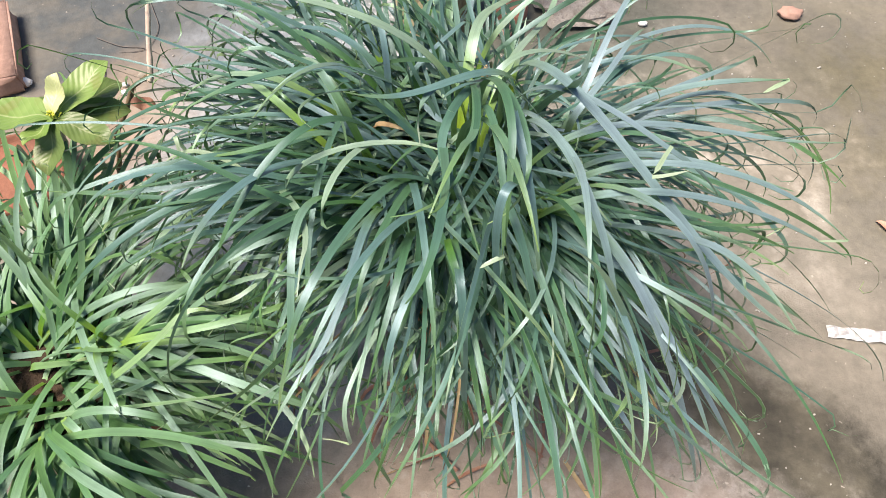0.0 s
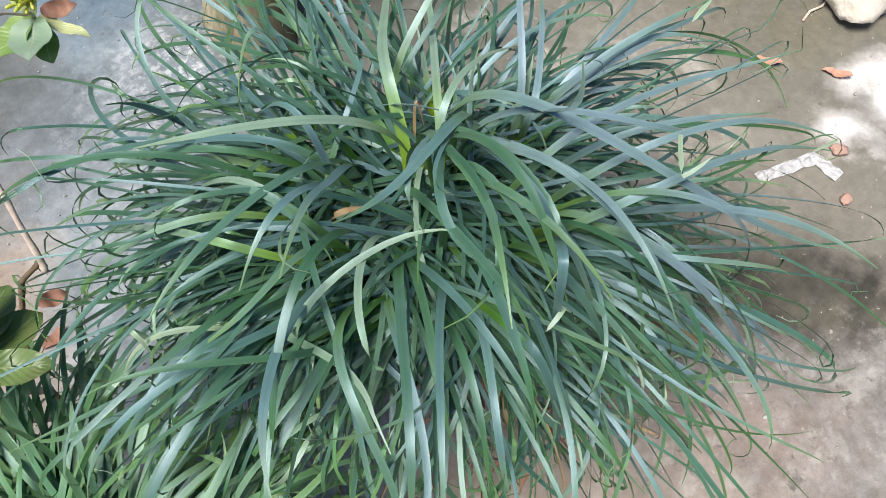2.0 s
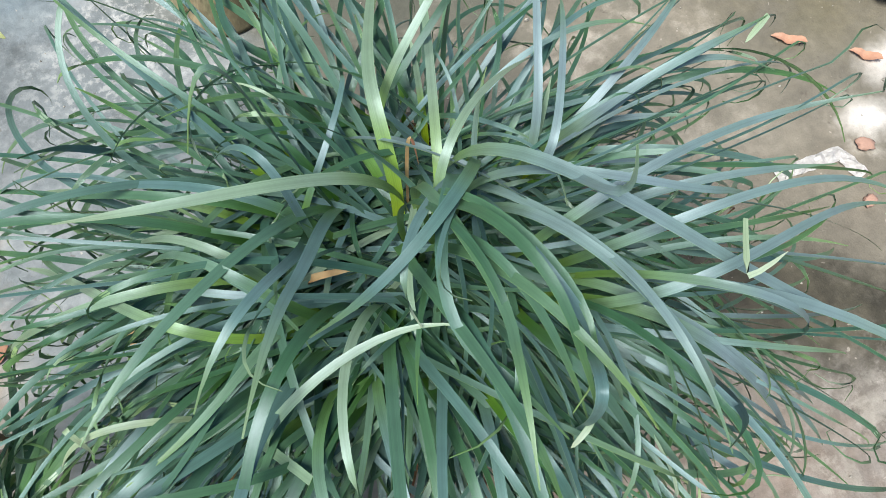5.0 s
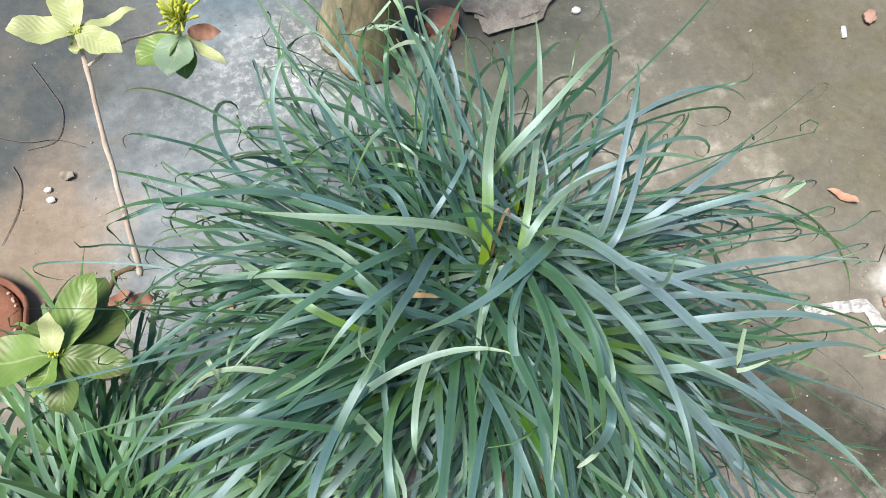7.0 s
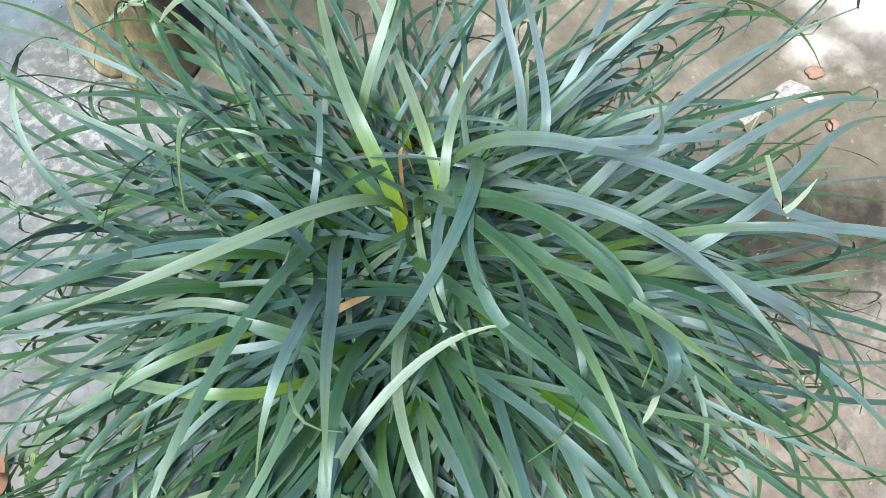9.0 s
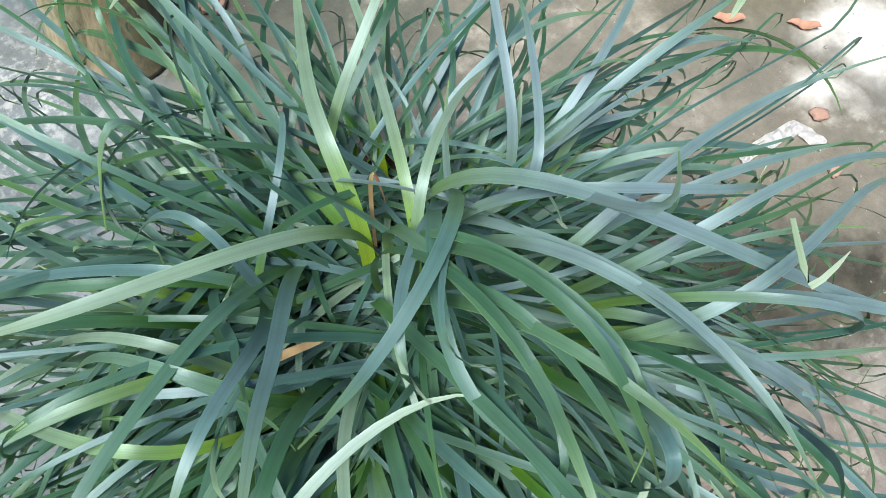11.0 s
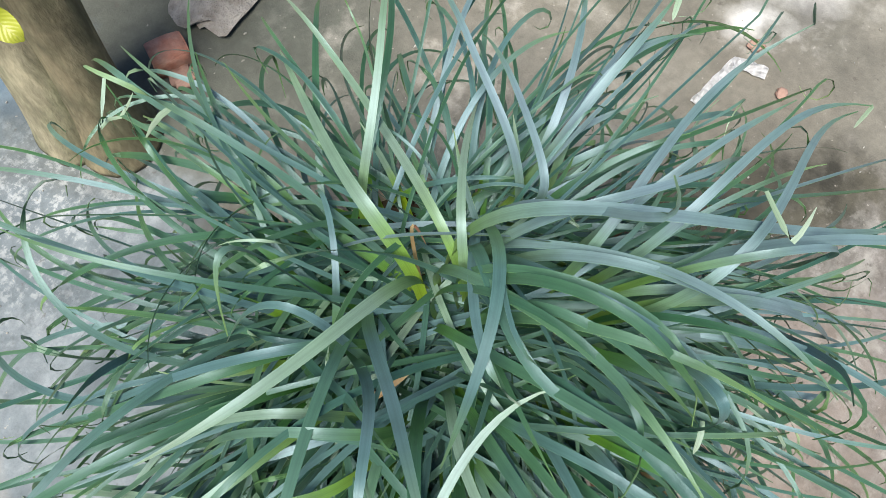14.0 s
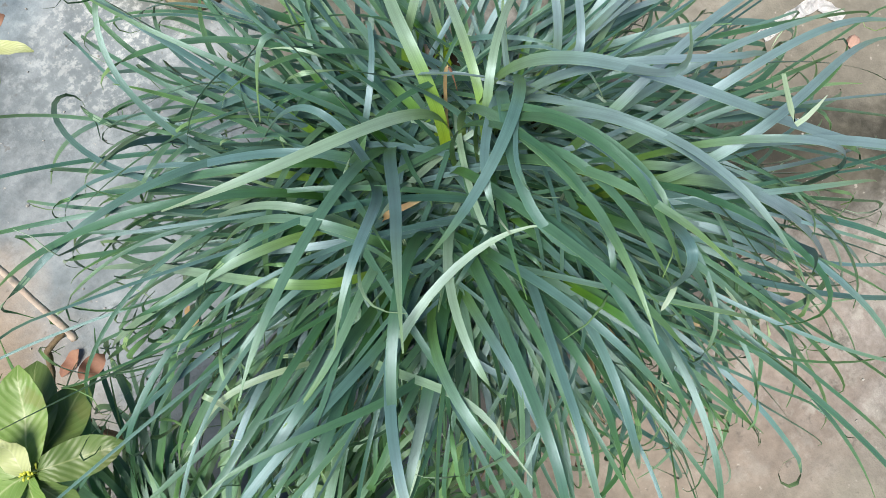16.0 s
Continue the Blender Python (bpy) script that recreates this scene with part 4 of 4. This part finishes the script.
# dead leaf stubs among the fans
for bx, by, mx, my, mz, tx, ty, tz, wide in ((-0.06, 0.735, -0.10, 0.725, 0.515, -0.045, 0.709, 0.527, 0.009), (0.03, 0.77, 0.045, 0.80, 0.55, 0.05, 0.785, 0.525, 0.004),
                                              (0.10, 0.62, 0.12, 0.52, 0.44, 0.125, 0.43, 0.36, 0.009), (-0.02, 0.62, -0.02, 0.55, 0.42, -0.03, 0.50, 0.30, 0.008),
                                              (0.16, 0.66, 0.22, 0.56, 0.42, 0.26, 0.50, 0.30, 0.008)):
    bm = bmesh.new()
    pts, dirs = arch_line((bx, by, POT_TOP), (mx, my, mz), (tx, ty, tz))
    add_blade(bm, pts, dirs, wide, 25.0, 0.3)
    part("dead_leaf", bm, (dry_straw, dry_brown), main, "dry brown dead leaf stub")

# pale kinked leaf ends that hang over the back and side leaves, and a folded tip
for line, wide in ((((0.221, 0.566, 0.690), (0.212, 0.553, 0.690), (0.203, 0.538, 0.689), (0.196, 0.527, 0.690), (0.204, 0.526, 0.693), (0.216, 0.527, 0.696), (0.229, 0.529, 0.699)), 0.005),
                   (((-0.030, 1.190, 0.520), (-0.050, 1.178, 0.508), (-0.073, 1.162, 0.498), (-0.060, 1.156, 0.508), (-0.050, 1.150, 0.505), (-0.036, 1.150, 0.512), (-0.022, 1.152, 0.52)), 0.0055),
                   (((-0.010, 1.078, 0.560), (-0.028, 1.080, 0.560), (-0.042, 1.084, 0.550), (-0.056, 1.088, 0.535)), 0.008)):
    bm = bmesh.new()
    pts = [Vector(p) for p in line]
    dirs = []
    for p, q in zip(pts, pts[1:] + [2 * pts[-1] - pts[-2]]):
        d = (q - p).normalized()
        dirs.append((d, math.atan2(d.y, d.x)))
    add_blade(bm, pts, dirs, wide, 0.0, 0.1, root=0.8)
    part("leaf", bm, (blade_pale, blade_pale), main, "pale folded leaf end")

# yellowed leaves that hang among the front ones
rng = random.Random(41)
for k in range(22):
    a = radians(rng.gauss(272, 34))
    bm = bmesh.new()
    pts, dirs = blade_line((CLUMP.x + 0.13 * math.cos(a), CLUMP.y + 0.13 * math.sin(a), POT_TOP - 0.01), math.degrees(a) + rng.gauss(0, 14), rng.uniform(15, 50), rng.uniform(0.26, 0.42), rng.uniform(80, 130),
                           rng.gauss(0, 60), rng.uniform(20, 160), 1.0, 24, 0.02, 0.78, rng.gauss(0, 60))
    add_blade(bm, pts, dirs, rng.uniform(0.0035, 0.0070), rng.gauss(0, 60), 0.3, flip=rng.choice((0, 165)))
    part("dead_leaf", bm, ((dry_straw, dry_brown), (blade_fresh, blade_under), (dry_brown, dry_straw))[k % 3], main, "yellowed hanging leaf")

# withered leaves and crumbs lying round the pot foot
rng = random.Random(31)
for k in range(26):
    a, r = rng.uniform(-2.9, 0.5), rng.uniform(0.17, 0.40)
    x, y = CLUMP.x + r * math.cos(a), CLUMP.y + r * math.sin(a)
    bm = bmesh.new()
    pts, dirs = blade_line((x, y, 0.012), rng.uniform(0, 360), rng.uniform(0, 14), rng.uniform(0.08, 0.19), rng.uniform(10, 40), rng.gauss(0, 60), 0, 1.2, 12, 0.008)
    add_blade(bm, pts, dirs, rng.uniform(0.005, 0.009), rng.gauss(0, 90), 0.3)
    single("withered_blade", bm, (dry_brown, dry_straw) if k % 3 else (dry_straw, dry_brown), "withered brown strap leaf lying by the pot foot", "dead leaf", group="withered leaves by the pot")

# ---- second clump in its pot ----
SECOND = Vector((-0.57, 0.46, 0.0))
pot("flower_pot", (SECOND.x, SECOND.y, 0), 0.14, 0.26, "small fired-clay flower pot with a young strap-leaf clump")
soil_in(SECOND, 0.14, 0.26)
clump("strap_leaf_clump", SECOND, 0.26, "young clump of fresh green strap leaves in a clay pot", 19, 12, 210, 420, (0.27, 0.46), (0.007, 0.0115), 0.12, top=blade_young, thin_back=False)

# ---- flowering shrub in its pot ----
shrub = thing("flowering_shrub", (0, 0, 0), "leggy shrub with leathery green leaves and yellow buds", "plant")


def limb(points, r0, r1, material=stem_mat):
    pts = [Vector(p) for p in points]
    fine = []
    for a, b in zip(pts, pts[1:]):
        for k in range(6):
            f = k / 6
            p = a.lerp(b, f)
            fine.append(p + 0.0035 * noise.noise_vector(p * 25))
    fine.append(pts[-1])
    n = len(fine)
    radii = [(r0 + (r1 - r0) * i / (n - 1)) * (1.22 if i % 5 == 2 else 1.0) for i in range(n)]
    return part("stem", tube(fine, radii, 8), material, shrub)


limb(((-0.63, 0.83, 0.0), (-0.60, 0.84, 0.15), (-0.55, 0.86, 0.32), (-0.485, 0.865, 0.43), (-0.44, 0.855, 0.474)), 0.0055, 0.003, bark_dark)
limb(((-0.442, 0.842, 0.466), (-0.438, 0.853, 0.482), (-0.43, 0.90, 0.54), (-0.424, 0.97, 0.62), (-0.417, 1.044, 0.700)), 0.0044, 0.0026)
limb(((-0.60, 0.84, 0.15), (-0.605, 0.79, 0.30), (-0.565, 0.765, 0.42), (-0.54, 0.752, 0.497)), 0.006, 0.004)
limb(((-0.63, 0.84, 0.0), (-0.66, 0.80, 0.18), (-0.64, 0.76, 0.33), (-0.57, 0.75, 0.45)), 0.006, 0.004)
limb(((-0.414, 1.02, 0.68), (-0.395, 1.08, 0.64), (-0.365, 1.14, 0.58), (-0.342, 1.175, 0.538)), 0.0018, 0.0018)


def shrub_leaf(at, az, pitch, length, width, material, roll=0.0, droop=0.12, label=""):
    ob = part("leaf", shrub_leaf_bm(length, width, droop), material, shrub, label)
    ob.matrix_local = pose(*at, roll, -pitch, az)
    return ob


# rosette with a bud
for az, pitch, length, width, mat in ((60, 16, 0.108, 0.046, leaf_green), (-22, 2, 0.092, 0.040, leaf_dark), (176, 4, 0.105, 0.066, leaf_green),
                                     (236, 6, 0.055, 0.032, leaf_green), (66, -12, 0.125, 0.05, leaf_dark), (34, -16, 0.10, 0.048, leaf_dark), (262, -24, 0.078, 0.046, leaf_dark), (120, -10, 0.07, 0.04, leaf_dark)):
    shrub_leaf((-0.537, 0.745, 0.495), az, pitch, length, width, mat, 8, 0.15)
shrub_leaf((-0.537, 0.745, 0.500), 76, 46, 0.058, 0.028, leaf_pale, 0, 0.05, "pale young leaf")
shrub_leaf((-0.462, 0.805, 0.462), 12, -8, 0.034, 0.020, dry_brown, 20, 0.3, "curled dry brown leaf")
# top of the long stem
for az, pitch, length, width in ((178, 20, 0.070, 0.037), (-38, 8, 0.062, 0.033), (100, 26, 0.066, 0.036), (22, 2, 0.070, 0.012), (255, -20, 0.024, 0.015)):
    shrub_leaf((-0.417, 1.050, 0.702), az, pitch, length, width, leaf_pale, 0, 0.10, "pale yellow-green young leaf")
# round leaves under the flower head
for az, pitch, length, width, mat in ((200, -6, 0.075, 0.05, leaf_green), (250, 6, 0.07, 0.055, leaf_blue), (262, -30, 0.06, 0.036, leaf_green), (318, -4, 0.075, 0.016, leaf_pale), (170, -18, 0.08, 0.04, leaf_green), (92, 40, 0.085, 0.036, leaf_pale)):
    shrub_leaf((-0.340, 1.172, 0.530), az, pitch, length, width, mat, 0, 0.12)
shrub_leaf((-0.330, 1.172, 0.535), -18, 12, 0.046, 0.022, dry_brown, 40, 0.25, "red-brown withered leaf")

rng = random.Random(3)


def bud_head(at, count, reach, thick):
    """A head of slender buds, each a part of its own."""
    for k in range(count):
        a, up = rng.uniform(0, 360), rng.uniform(22, 85)
        length = reach * rng.uniform(0.75, 1.1)
        bm = tube(((0, 0, 0), (length * 0.55, 0, 0.001), (length * 0.8, 0, 0.001), (length * 0.95, 0, 0.0005), (length, 0, 0)), (thick * 0.5, thick * 0.6, thick, thick * 0.75, thick * 0.15), 6)
        ob = part("flower_bud", bm, bud_mat, shrub, "slender yellow-green bud")
        ob.matrix_local = pose(at[0] + rng.gauss(0, 0.004), at[1] + rng.gauss(0, 0.004), at[2], 0, -up, a)


bud_head((-0.334, 1.186, 0.548), 40, 0.036, 0.0027)
bud_head((-0.417, 1.050, 0.704), 7, 0.007, 0.0016)
bud_head((-0.537, 0.745, 0.500), 14, 0.010, 0.0016)

# ---- tree trunk ----
trunk = thing("tree_trunk", (-0.062, 1.568, 0), "weathered olive-brown tree trunk with a flared grooved foot", "tree trunk")


def bole(r0, flare, height, seed, square=2.6, n=40, rows=26, lean=0.18):
    """A bole with a flared foot, a groove and uneven bark."""
    bm = bmesh.new()
    rings = []
    for k in range(rows):
        z = height * (k / (rows - 1)) ** 1.7
        ring = []
        for i in range(n):
            a = 2 * math.pi * i / n
            c, t = math.cos(a), math.sin(a)
            r = r0 / (abs(c) ** square + abs(t) ** square) ** (1 / square)
            r *= 1 + flare * math.exp(-z / 0.07)
            r *= 1 + 0.07 * noise.noise((c * 1.3 + seed, t * 1.3, z * 2.5)) + 0.025 * noise.noise((c * 5, t * 5 + seed, z * 9))
            r *= 1 - 0.16 * math.exp(-((a - 5.75) / 0.22) ** 2)
            ring.append(bm.verts.new((r * c + lean * min(z, 0.9), r * t, z)))
        rings.append(ring)
    for p, q in zip(rings, rings[1:]):
        for i in range(n):
            bm.faces.new((p[i], p[(i + 1) % n], q[(i + 1) % n], q[i]))
    bm.faces.new(rings[0][::-1])
    bm.faces.new(rings[-1])
    return bm


part("bole", bole(0.066, 0.22, 2.3, 1), trunk_mat, trunk)
side = part("side_lobe", bole(0.050, 0.70, 1.6, 6, 2.0, 32), bark_lobe, trunk, "side lobe of the trunk, shade put into its bark colour")
side.matrix_local = pose(0.036, -0.078, 0, -3.0, -1.5, 0)
part("shoot", tube(((0.072, -0.055, 0.47), (0.040, -0.10, 0.48), (0.004, -0.133, 0.475)), (0.003, 0.0025, 0.002), 6), stem_mat, trunk, "thin green side shoot")
ob = part("leaf", shrub_leaf_bm(0.07, 0.036, 0.15), leaf_yellow, trunk, "bright yellow-green leaf")
ob.matrix_local = pose(0.004, -0.133, 0.475, 20, 38, -80)

# ---- rubble and litter on the floor ----
single("half_brick", lump((0.046, 0.037, 0.030), 4, 0.09, 2, 0.06), brick_red, "broken half of a red brick on the floor", "brick", pose(0.156, 1.532, 0, 0, 0, -22))
single("mortar_lump", lump((0.032, 0.030, 0.012), 9, 0.25, 2, 0.3), brick_chip_mat, "pinkish brick fragment beside the broken brick", "rubble", pose(0.140, 1.487, 0, 0, 0, -30))
single("mortar_slab", lump((0.115, 0.095, 0.014), 23, 0.42), mortar, "flat broken slab of pale rough mortar", "rubble", pose(0.335, 1.592, 0, 0, 0, 40), smooth=False)
single("stone", lump((0.085, 0.065, 0.035), 12, 0.3), lime_stone, "pale cream rough stone on the floor", "stone", pose(1.235, 0.955, 0, 0, 0, 20))
single("brick_chip", lump((0.018, 0.013, 0.007), 5, 0.35), brick_chip_mat, "orange-red brick chip on the floor", "brick chip", pose(0.941, 0.659, 0, 0, 0, -40), "brick chips")
single("brick_chip", lump((0.015, 0.011, 0.006), 8, 0.35), brick_chip_mat, "orange-red brick chip on the floor", "brick chip", pose(0.879, 0.561, 0, 0, 0, 30), "brick chips")
single("brick_chip", lump((0.022, 0.015, 0.010), 15, 0.35), brick_chip_mat, "orange-red brick chip on the floor", "brick chip", pose(1.233, 1.372, 0, 0, 0, 50), "brick chips")
single("brick_chip", lump((0.030, 0.020, 0.012), 16, 0.35), brick_chip_mat, "orange-red brick chip on the floor", "brick chip", pose(0.881, 1.572, 0), "brick chips")
single("mortar_chip", lump((0.020, 0.007, 0.007), 21, 0.25, 1, 0.2), paper_mat, "white plaster chip on the floor", "plaster chip", pose(1.147, 1.341, 0, 0, 0, 72))

# broken clay by the damp corner
broken = thing("broken_pot", (-0.893, 0.985, 0), "broken foot of a reddish clay pot with a chipped pale rim", "broken pot")
rim = lathe(((0.088, 0.0), (0.098, 0.015), (0.108, 0.038), (0.106, 0.043), (0.101, 0.041), (0.090, 0.018)), 36, 0.05, 4)
for v in rim.verts:
    if v.co.z > 0.03:
        v.co.z += 0.014 * noise.noise((math.atan2(v.co.y, v.co.x) * 3.2, 1.7, 0.4))
part("side", rim, clay_inside, broken)
part("bottom", lathe(((0.0, 0.034), (0.04, 0.032), (0.07, 0.030), (0.092, 0.034), (0.091, 0.012), (0.0, 0.012)), 28, 0.03, 9), clay_inside, broken, "red-brown inside of the pot")
rng = random.Random(23)
for k in range(7):
    a = rng.uniform(-0.5, 1.6)
    chip = part("chip", lump((rng.uniform(0.003, 0.008), 0.0025, 0.0015), k + 3, 0.3, 1), clay_rim, broken, "pale chipped flake")
    chip.matrix_local = pose(0.088 * math.cos(a), 0.088 * math.sin(a), 0.038, 0, 20, rng.uniform(0, 180))
single("clay_slab", lump((0.10, 0.17, 0.030), 27, 0.10, 2, 0.05), brick_chip_mat, "salmon-coloured broken clay slab on the damp floor", "rubble", pose(-1.107, 1.335, 0, 0, 0, 24))
single("mortar_chip", lump((0.013, 0.011, 0.010), 33, 0.3, 1), paper_mat, "white plaster chip beside the clay slab", "plaster chip", pose(-0.985, 1.262, 0))

# crumpled strip of white film
bm = bmesh.new()
pts = []
for k in range(19):
    s = k / 18
    p = Vector((0.747, 0.681)).lerp(Vector((0.885, 0.667)), s / 0.72) if s < 0.72 else Vector((0.885, 0.667)).lerp(Vector((0.899, 0.608)), (s - 0.72) / 0.28)
    d = Vector((0.138, -0.014)) if s < 0.68 else Vector((0.014, -0.059)) if s > 0.76 else Vector((0.09, -0.05))
    q = Vector((-d.y, d.x)).normalized()
    w = 0.0125 + 0.003 * s + 0.003 * noise.noise((s * 9, 0, 0))
    pts.append([bm.verts.new((p.x + q.x * w * j, p.y + q.y * w * j, 0.003 + 0.013 * abs(noise.noise((s * 9, j * 2.3, 4))) + 0.003 * (1 - j * j))) for j in (-1, -0.5, 0, 0.5, 1)])
for a, b in zip(pts, pts[1:]):
    for j in range(4):
        bm.faces.new((a[j], a[j + 1], b[j + 1], b[j]))
bmesh.ops.solidify(bm, geom=bm.faces[:], thickness=0.0006)
single("plastic_film", bm, paper_mat, "crumpled strip of white plastic film on the floor", "litter", smooth=False)


def litter_leaf(at, az, length, width, material, label, lift=0.004):
    bm = shrub_leaf_bm(length, width, -0.12, 0.35)
    single("fallen_leaf", bm, material, label, "fallen leaf", pose(at[0], at[1], lift, 0, 0, az), "fallen leaves")


litter_leaf((0.920, 0.940), -43, 0.070, 0.020, dry_orange, "dry orange fallen leaf on the cement floor")
litter_leaf((1.045, 0.842), -50, 0.064, 0.020, dry_orange, "dry orange fallen leaf on the cement floor")
litter_leaf((-0.735, 1.300), -20, 0.034, 0.020, dry_grey, "greyish dry fallen leaf on the cement floor")
litter_leaf((-0.655, 0.985), 20, 0.055, 0.022, dry_brown, "brown withered fallen leaf by the pots")
litter_leaf((-0.43, 0.90), 70, 0.05, 0.02, dry_straw, "pale dry fallen leaf on the cement floor")

# twigs and vine
bm = tube(((1.095, 0.971, 0.004), (1.125, 0.985, 0.006), (1.16, 0.985, 0.005), (1.198, 1.0, 0.004)), (0.003, 0.0035, 0.003, 0.0015), 6)
single("twig", bm, stem_mat, "pale broken twig lying on the floor", "twig", group="twigs")
bm = tube(((-0.05, 0.44, 0.0), (-0.035, 0.445, 0.06), (-0.028, 0.455, 0.12), (-0.01, 0.47, 0.17)), (0.004, 0.0036, 0.003, 0.002), 6)
single("twig", bm, stem_mat, "brown dead stick standing under the drooping leaves", "twig", group="twigs")


def smooth_line(points, k=6):
    """Points on a rounded line through the given ones."""
    p = [Vector(points[0])] + [Vector(q) for q in points] + [Vector(points[-1])]
    out = []
    for a, b, c, d in zip(p, p[1:], p[2:], p[3:]):
        for i in range(k):
            t = i / k
            out.append(0.5 * (2 * b + (c - a) * t + (2 * a - 5 * b + 4 * c - d) * t * t + (3 * b - a - 3 * c + d) * t ** 3))
    return out + [p[-1]]


for line in (((-0.79, 1.60, 0.003), (-0.75, 1.523, 0.003), (-0.723, 1.457, 0.003), (-0.738, 1.388, 0.003), (-0.80, 1.375, 0.003)),
             ((-0.83, 1.34, 0.003), (-0.812, 1.292, 0.003), (-0.82, 1.227, 0.003), (-0.85, 1.16, 0.003)),
             ((-0.865, 1.421, 0.003), (-0.80, 1.395, 0.003), (-0.738, 1.39, 0.003), (-0.68, 1.36, 0.003))):
    pts = smooth_line(line)
    single("dry_vine", tube(pts, [0.0016 - 0.0010 * i / len(pts) for i in range(len(pts))], 6), vine_mat, "dark dry vine lying on the damp floor", "vine", group="dry vines")

# grit
rng = random.Random(11)
bm = bmesh.new()
for k in range(420):
    x, y = rng.uniform(-1.0, 1.35), rng.uniform(0.05, 1.9)
    r = rng.uniform(0.0012, 0.0034)
    if rng.random() < 0.06:
        r *= 2
    geom = bmesh.ops.create_icosphere(bm, subdivisions=1, radius=r, matrix=Matrix.Translation((x, y, r * 0.4)) @ Euler((rng.random() * 3, rng.random() * 3, 0)).to_matrix().to_4x4() @ Matrix.Diagonal((1, rng.uniform(0.5, 1), rng.uniform(0.4, 0.8), 1)))
single("grit", bm, stone_mat, "scattered pale grit and crumbs on the cement floor", "grit", kind="stuff", smooth=False)
for x, y, r in ((-0.758, 1.268, 0.008), (-0.752, 1.243, 0.009), (0.495, 1.524, 0.012)):
    single("pebble", lump((r, r * 0.8, r * 0.6), r * 900, 0.2), paper_mat, "small white pebble on the floor", "pebble", pose(x, y, 0), "white pebbles")
